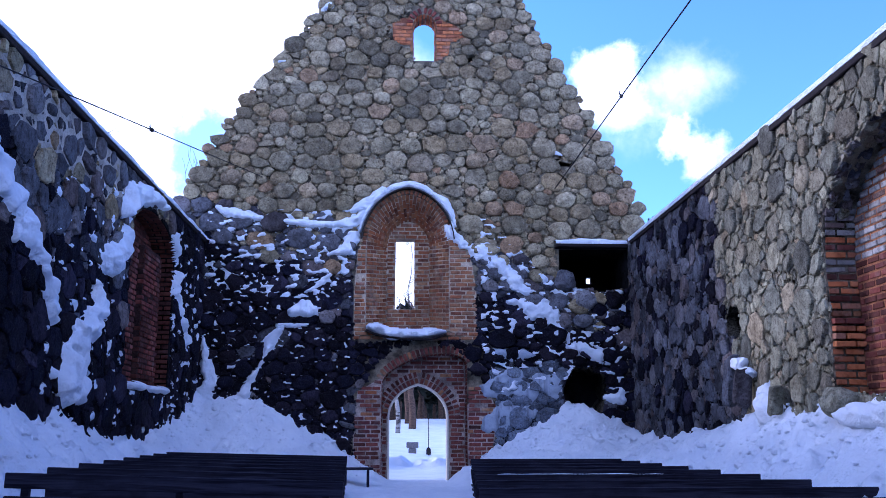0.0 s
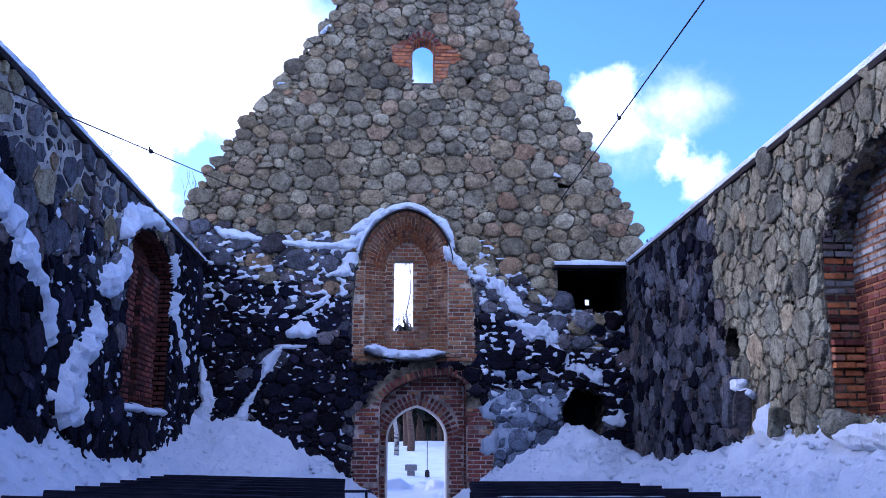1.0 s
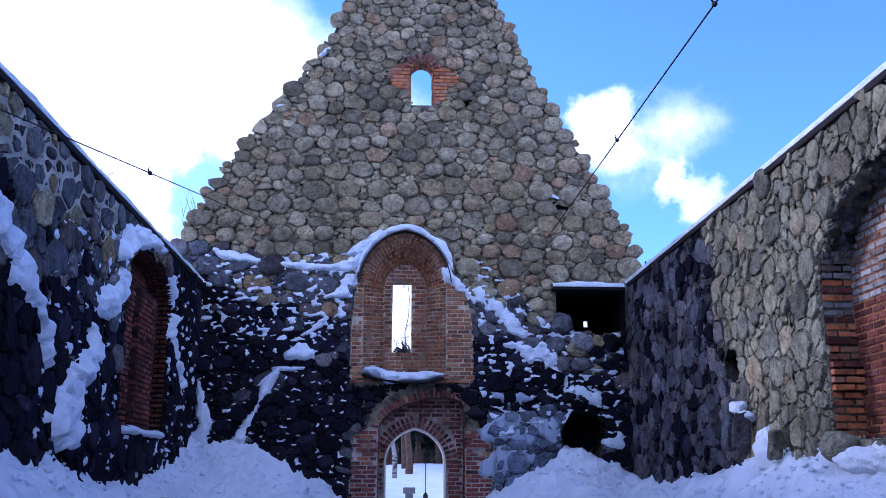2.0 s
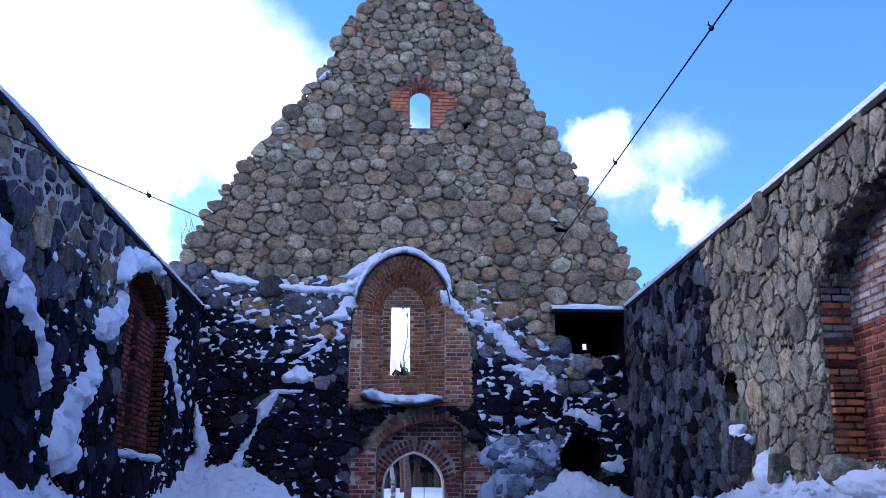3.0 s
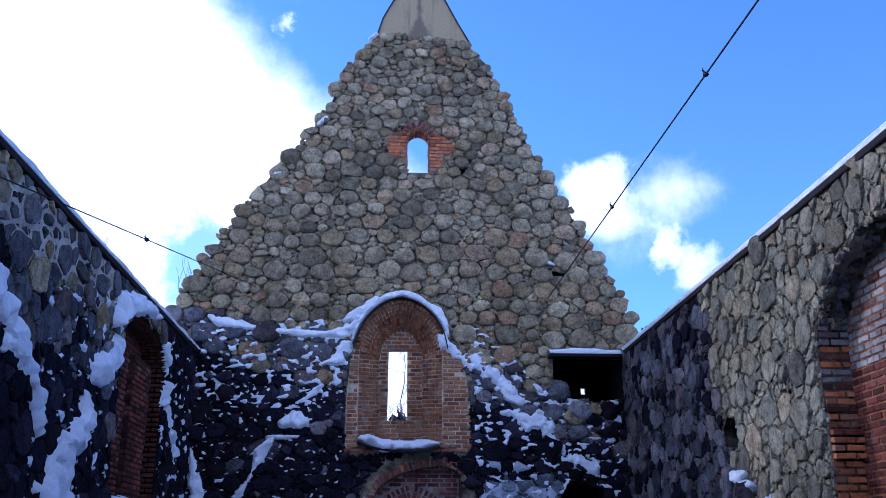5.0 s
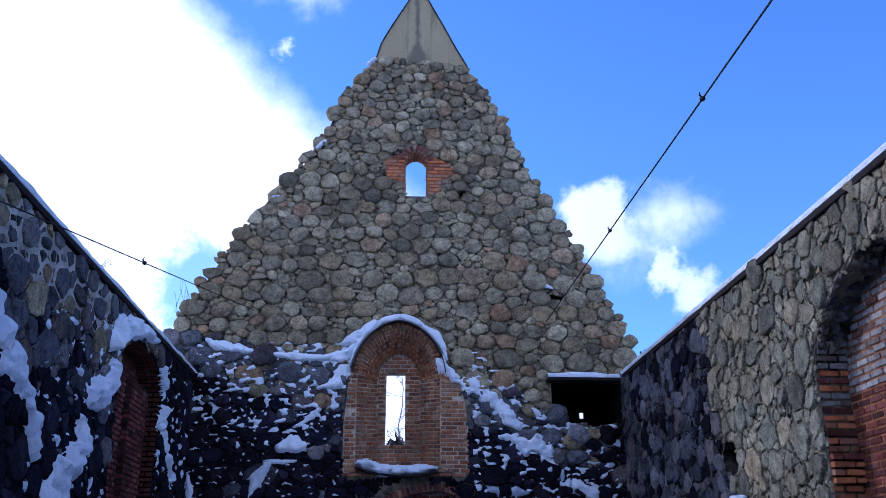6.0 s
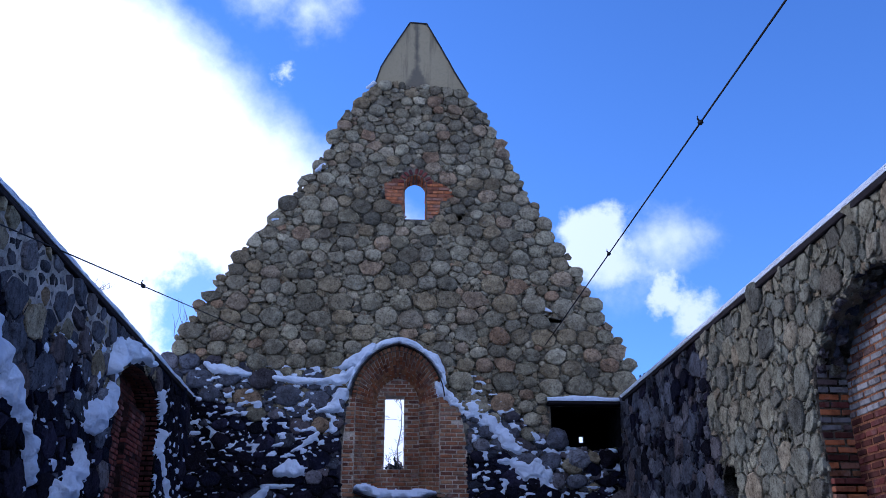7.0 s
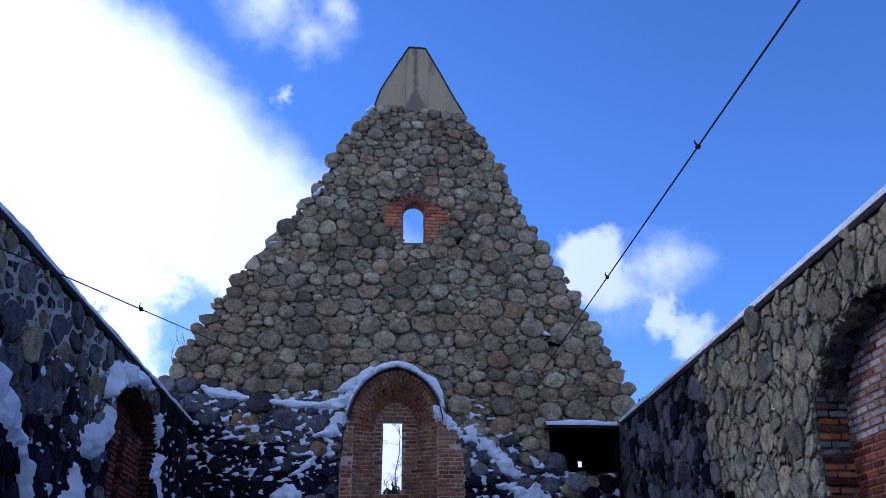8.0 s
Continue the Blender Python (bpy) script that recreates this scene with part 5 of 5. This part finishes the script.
# ---- cables across the nave ----
def cable(name, a, b, sag, knots, label, thick=0.011):
    a, b = Vector(a), Vector(b)
    path = [a.lerp(b, k / 24) - Vector((0, 0, sag * 4 * (k / 24) * (1 - k / 24))) for k in range(25)]
    ob = tagged(new(name), label, "cable")
    bm = bmesh.new()
    tube(bm, path, [thick] * 25, 6)
    part("wire", bm, CABLE, ob)
    for q in knots:
        i = min(23, int(q * 24))
        p = path[i].lerp(path[i + 1], q * 24 - i)
        bm = bmesh.new()
        bmesh.ops.create_icosphere(bm, subdivisions=1, radius=0.035, matrix=Matrix.Translation(p) @ Matrix.Diagonal((1, 1.5, 1, 1)))
        tube(bm, [p, p + Vector((-0.03, 0, 0.05)), p + Vector((-0.02, 0.02, 0.09))], [0.014, 0.011, 0.008], 5)
        part("clamp", bm, CABLE, ob)
    return ob


cable("cable", (3.62, 19.95, 6.80), (3.33, 2.0, 5.98), 0.0, (0.368, 0.626), "thin black cable with small clamps hanging across the nave")
cable("cable", (-3.02, 19.95, 6.98), (-3.74, 4.0, 3.76), 0.0, (0.491,), "thin black cable with small clamps hanging across the nave", 0.0075)


# ---- beside the benches ----
side_bench = tagged(new("low_bench"), "small low plank bench standing in the snow", "bench")
for k, (lo, hi) in enumerate((((0, 0, 0.36), (0.62, 0.30, 0.40)), ((0.08, 0.06, -0.05), (0.13, 0.11, 0.359)), ((0.5, 0.06, -0.05), (0.55, 0.11, 0.359)))):
    bm = bmesh.new()
    box(bm, lo, hi, 0.006)
    part("seat_plank" if k == 0 else "leg", bm, BENCH_WOOD, side_bench)
side_bench.matrix_world = pose(-1.0, 17.4, 0.28)


# ---- outside: trees, graves ----
def limb(bm, p, d, length, r, depth, rnd, sides=5):
    path, radii = [p], [r]
    n = 4
    for k in range(n):
        d = (d + Vector((rnd.uniform(-0.2, 0.2), rnd.uniform(-0.2, 0.2), rnd.uniform(-0.1, 0.22)))).normalized()
        path.append(path[-1] + d * length / n)
        radii.append(r * (1 - 0.75 * (k + 1) / n))
    tube(bm, path, radii, sides)
    if depth:
        for k in range(5 if depth > 1 else 6):
            i = rnd.randint(1, n)
            a = (d + Vector((rnd.uniform(-1, 1), rnd.uniform(-1, 1), rnd.uniform(-0.3, 0.6)))).normalized()
            limb(bm, path[i], a, length * rnd.uniform(0.35, 0.6), max(0.006, radii[i] * 0.6), depth - 1, rnd, 4)


def bare_tree(name, x, y, height, r, bark, label, seed, first=0.35, count=16):
    rnd = random.Random(seed)
    z = snow_height(x, y) - 0.1
    ob = tagged(new(name), label, "tree")
    ob.location = (x, y, z)
    path = [Vector((0.25 * rough(k * 0.4, seed), 0.25 * rough(k * 0.4, seed + 9), height * k / 10)) for k in range(11)]
    bm = bmesh.new()
    tube(bm, path, [r * (1 - 0.085 * k) + 0.01 for k in range(11)], 8)
    part("trunk", bm, bark, ob, "", True)
    bm = bmesh.new()
    for k in range(count):
        q = first + (1 - first) * (k + rnd.random()) / count
        p = path[min(9, int(q * 10))].lerp(path[min(10, int(q * 10) + 1)], q * 10 % 1)
        a = rnd.uniform(0, math.tau)
        limb(bm, p, Vector((math.cos(a), math.sin(a), rnd.uniform(0.1, 0.8))).normalized(), height * rnd.uniform(0.12, 0.24) * (1.25 - q * 0.7), r * 0.35 * (1.1 - q * 0.6), 2, rnd)
    part("crown", bm, TWIG, ob, "bare twiggy branches")
    return ob


def pine(x, y, height, r, seed):
    rnd = random.Random(seed)
    ob = tagged(new("pine_tree"), "tall pine with bare trunk standing in snow", "tree", "pines beyond the door")
    ob.location = (x, y, snow_height(x, y) - 0.1)
    bm = bmesh.new()
    tube(bm, [Vector((0.12 * rough(k, seed), 0, height * k / 8)) for k in range(9)], [r * (1 - 0.09 * k) + 0.01 for k in range(9)], 8)
    part("trunk", bm, BARK, ob, "", True)
    bm = bmesh.new()
    for k in range(46):
        q = rnd.uniform(0.28, 1.0)
        a, reach = rnd.uniform(0, math.tau), height * 0.17 * (1.15 - q) + 0.3
        c = Vector((math.cos(a) * reach * rnd.uniform(0.3, 1), math.sin(a) * reach * rnd.uniform(0.3, 1), height * q))
        tube(bm, [Vector((0, 0, c.z - 0.3)), c], [0.035, 0.012], 4)
        for _ in range(9):
            d = Vector((rnd.gauss(0, 1), rnd.gauss(0, 1), rnd.gauss(0, 0.5))).normalized()
            s = d.cross(Vector((0, 0, 1))).normalized() * rnd.uniform(0.1, 0.22)
            e = c + d * rnd.uniform(0.35, 0.75)
            vs = [bm.verts.new(c + s), bm.verts.new(e + s * 0.4), bm.verts.new(e - s * 0.4 + Vector((0, 0, 0.1))), bm.verts.new(c - s)]
            bm.faces.new(vs)
    part("crown", bm, NEEDLES, ob, "dark green needle clumps")
    return ob


rnd = random.Random(5)
for k in range(40):
    pine(rnd.uniform(-4, 8), rnd.uniform(48, 76), rnd.uniform(5.0, 6.8), rnd.uniform(0.10, 0.2), 100 + k)
pine(0.66, 46.0, 5.9, 0.13, 160)
bare_tree("bare_tree", 0.84, 43.0, 6.0, 0.17, BARK, "leafless tree with dark straight trunk in snow", 3)
bare_tree("birch_tree", 0.16, 40.0, 5.7, 0.10, BIRCH, "slender birch with pale spotted bark and bare crown", 4)
bare_tree("birch_tree", 0.90, 54.0, 11.0, 0.06, BIRCH, "slender birch with pale spotted bark and bare crown", 8)
bare_tree("birch_tree", -10.6, 30.0, 10.6, 0.14, BIRCH, "bare birch rising behind the side wall", 6, 0.4)

# the far wood: many spruces, one behind another
verts, faces = [], []
for k in range(150):
    x, y, hgt = rnd.uniform(-45, 55), rnd.uniform(78, 120), rnd.uniform(6.5, 9.5)
    z = snow_height(x, y) - 0.2
    for t in range(9):
        q = t / 9
        n = 9
        b = len(verts)
        verts.append((x, y, z + hgt * (q + 0.2)))
        for i in range(n):
            a = i * math.tau / n + t
            r = (1 - q) * hgt * 0.17 * rnd.uniform(0.55, 1.2)
            verts.append((x + math.cos(a) * r, y + math.sin(a) * r, z + hgt * q + rnd.uniform(-0.3, 0.2)))
        faces += [(b, b + 1 + i, b + 1 + (i + 1) % n) for i in range(n)]
tagged(solid("far_wood", verts, faces, NEEDLES), "dark spruce wood beyond the churchyard", "forest", kind="stuff")


def gravestone(x, y):
    z = snow_height(x, y)
    ob = tagged(new("gravestone"), "grey granite gravestone with broad head, in snow", "gravestone")
    for name, lo, hi in (("base", (-0.13, -0.07, -0.2), (0.13, 0.07, 0.16)), ("head", (-0.20, -0.08, 0.162), (0.20, 0.08, 0.36))):
        bm = bmesh.new()
        box(bm, lo, hi, 0.02)
        part(name, bm, GRANITE, ob)
    ob.location = (x, y, z)


def grave_lantern(x, y):
    z = snow_height(x, y)
    ob = tagged(new("grave_lantern"), "small black iron lantern on a thin post", "lantern")
    for name, lo, hi in (("post", (-0.012, -0.012, -0.2), (0.012, 0.012, 1.35)), ("lantern_box", (-0.075, -0.075, 0.02), (0.075, 0.075, 0.2)), ("lantern_roof", (-0.06, -0.06, 0.201), (0.06, 0.06, 0.25))):
        bm = bmesh.new()
        box(bm, lo, hi, 0.008 if name != "post" else 0)
        part(name, bm, IRON, ob)
    ob.location = (x, y, z)


gravestone(0.62, 31.0)
grave_lantern(1.14, 30.5)


# ---- loose boulders and clods at the foot of the walls ----
def boulder(x, y, z, size, tilt, seed, mat, label, block=0.42):
    bm = bmesh.new()
    snowy = mat is SNOW
    bmesh.ops.create_icosphere(bm, subdivisions=4 if snowy else 3, radius=0.5 if block < 0.6 else 0.6)
    for v in bm.verts:
        k = 1 + (0.28 if snowy else 0.22) * noise.noise(v.co * 2.6 + Vector((seed, 0, 0))) + 0.12 * noise.noise(v.co * 7 + Vector((0, seed, 0)))
        v.co = Vector([math.copysign(abs(c * 2) ** (0.95 if snowy else block) / 2, c) for c in v.co]) * k * (1.0 if snowy else 0.8)
    ob = tagged(part("boulder", bm, mat), label, "boulder") if mat is not SNOW else tagged(part("snow_lump", bm, mat, None, "", True), label, "snow")
    ob.matrix_world = pose(x, y, z, *tilt) @ Matrix.Diagonal((*size, 1))


boulder(5.10, 13.62, 2.08, (0.30, 0.22, 0.95), (7, 4, 15), 1, PLUM_STONE, "narrow upright slab of stone leaning on the wall")
boulder(5.06, 13.12, 1.96, (0.30, 0.20, 0.72), (-8, 5, -12), 2, PLUM_STONE, "narrow upright slab of stone leaning on the wall")
boulder(5.12, 12.12, 1.74, (0.26, 0.13, 0.50), (14, 3, 20), 3, PALE_STONE, "narrow upright slab of stone leaning on the wall")
boulder(5.15, 10.35, 1.64, (0.42, 0.52, 0.38), (5, 8, 12), 4, PALE_STONE, "brownish boulder below the brick niche", 0.7)

for k, (x, z, size, mat) in enumerate(((3.80, 4.66, (0.52, 0.50, 0.58), PLUM_STONE), (4.24, 4.24, (0.62, 0.5, 0.56), PLUM_STONE), (4.90, 4.22, (0.54, 0.5, 0.52), DAMP_SHADED_STONE), (4.55, 4.02, (0.4, 0.4, 0.4), DAMP_SHADED_STONE))):
    boulder(x, FAR + 0.06, z, size, (4, 6 * k, 5), 40 + k, mat, "dark rounded boulder bedded below the wall passage", 1.0)

for k, (x, y, z, size) in enumerate(((5.16, 13.42, 2.32, (0.24, 0.36, 0.20)), (5.18, 13.15, 2.18, (0.22, 0.34, 0.14)), (5.24, 12.72, 1.82, (0.16, 0.50, 0.50)), (5.2, 12.55, 1.62, (0.28, 0.6, 0.40)),
                                    (5.2, 9.55, 1.44, (0.6, 1.3, 0.30)), (5.2, 9.0, 1.46, (0.6, 1.2, 0.30)))):
    boulder(x, y, z, size, (8 * k % 13, 5, 11 * k % 17), 20 + k, SNOW, "lump of snow lodged between stones of the wall")

rnd = random.Random(9)
verts, faces = [], []
lump = bmesh.new()
bmesh.ops.create_icosphere(lump, subdivisions=1, radius=1.0)
ball = [v.co.copy() for v in lump.verts]
tris = [tuple(v.index for v in f.verts) for f in lump.faces]
lump.free()
for k in range(1900):
    q = rnd.random()
    if q < 0.4:
        x, y = RIGHT - abs(rnd.gauss(0, 0.6)), rnd.uniform(8, 19.5)
    elif q < 0.65:
        x, y = LEFT + abs(rnd.gauss(0, 0.5)), rnd.uniform(8, 19.5)
    else:
        x, y = rnd.choice((rnd.uniform(LEFT, -0.6), rnd.uniform(1.8, RIGHT))), FAR - abs(rnd.gauss(0, 0.8))
    r = rnd.uniform(0.010, 0.042) * (1.7 if rnd.random() < 0.1 else 1)
    b = len(verts)
    z = snow_height(x, y)
    verts += [(x + c.x * r * rnd.uniform(0.7, 1.3), y + c.y * r * rnd.uniform(0.7, 1.3), z + c.z * r * rnd.uniform(0.5, 0.8)) for c in ball]
    faces += [tuple(i + b for i in t) for t in tris]
tagged(solid("snow_clods", verts, faces, SNOW, smooth=True), "crumbled clods of snow on the banks", "snow", kind="stuff")


# dry stems growing in the gable's edge
stems = tagged(new("dry_stems"), "a few dry leafless stems on the wall top", "plant")
stems.location = (-4.62, FAR + 0.2, 7.0)
rnd = random.Random(14)
for k in range(7):
    bm = bmesh.new()
    lean = Vector((rnd.uniform(-0.35, 0.25), rnd.uniform(-0.1, 0.2), 1)).normalized()
    foot = Vector((rnd.uniform(-0.2, 0.2), 0, rnd.uniform(-0.1, 0.2)))
    tube(bm, [foot + lean * q + Vector((0.05 * math.sin(q * 5 + k), 0, 0)) for q in (0, 0.2, 0.4, 0.55 + 0.1 * (k % 3))], [0.006, 0.005, 0.004, 0.002], 4)
    part("stem", bm, TWIG, stems)
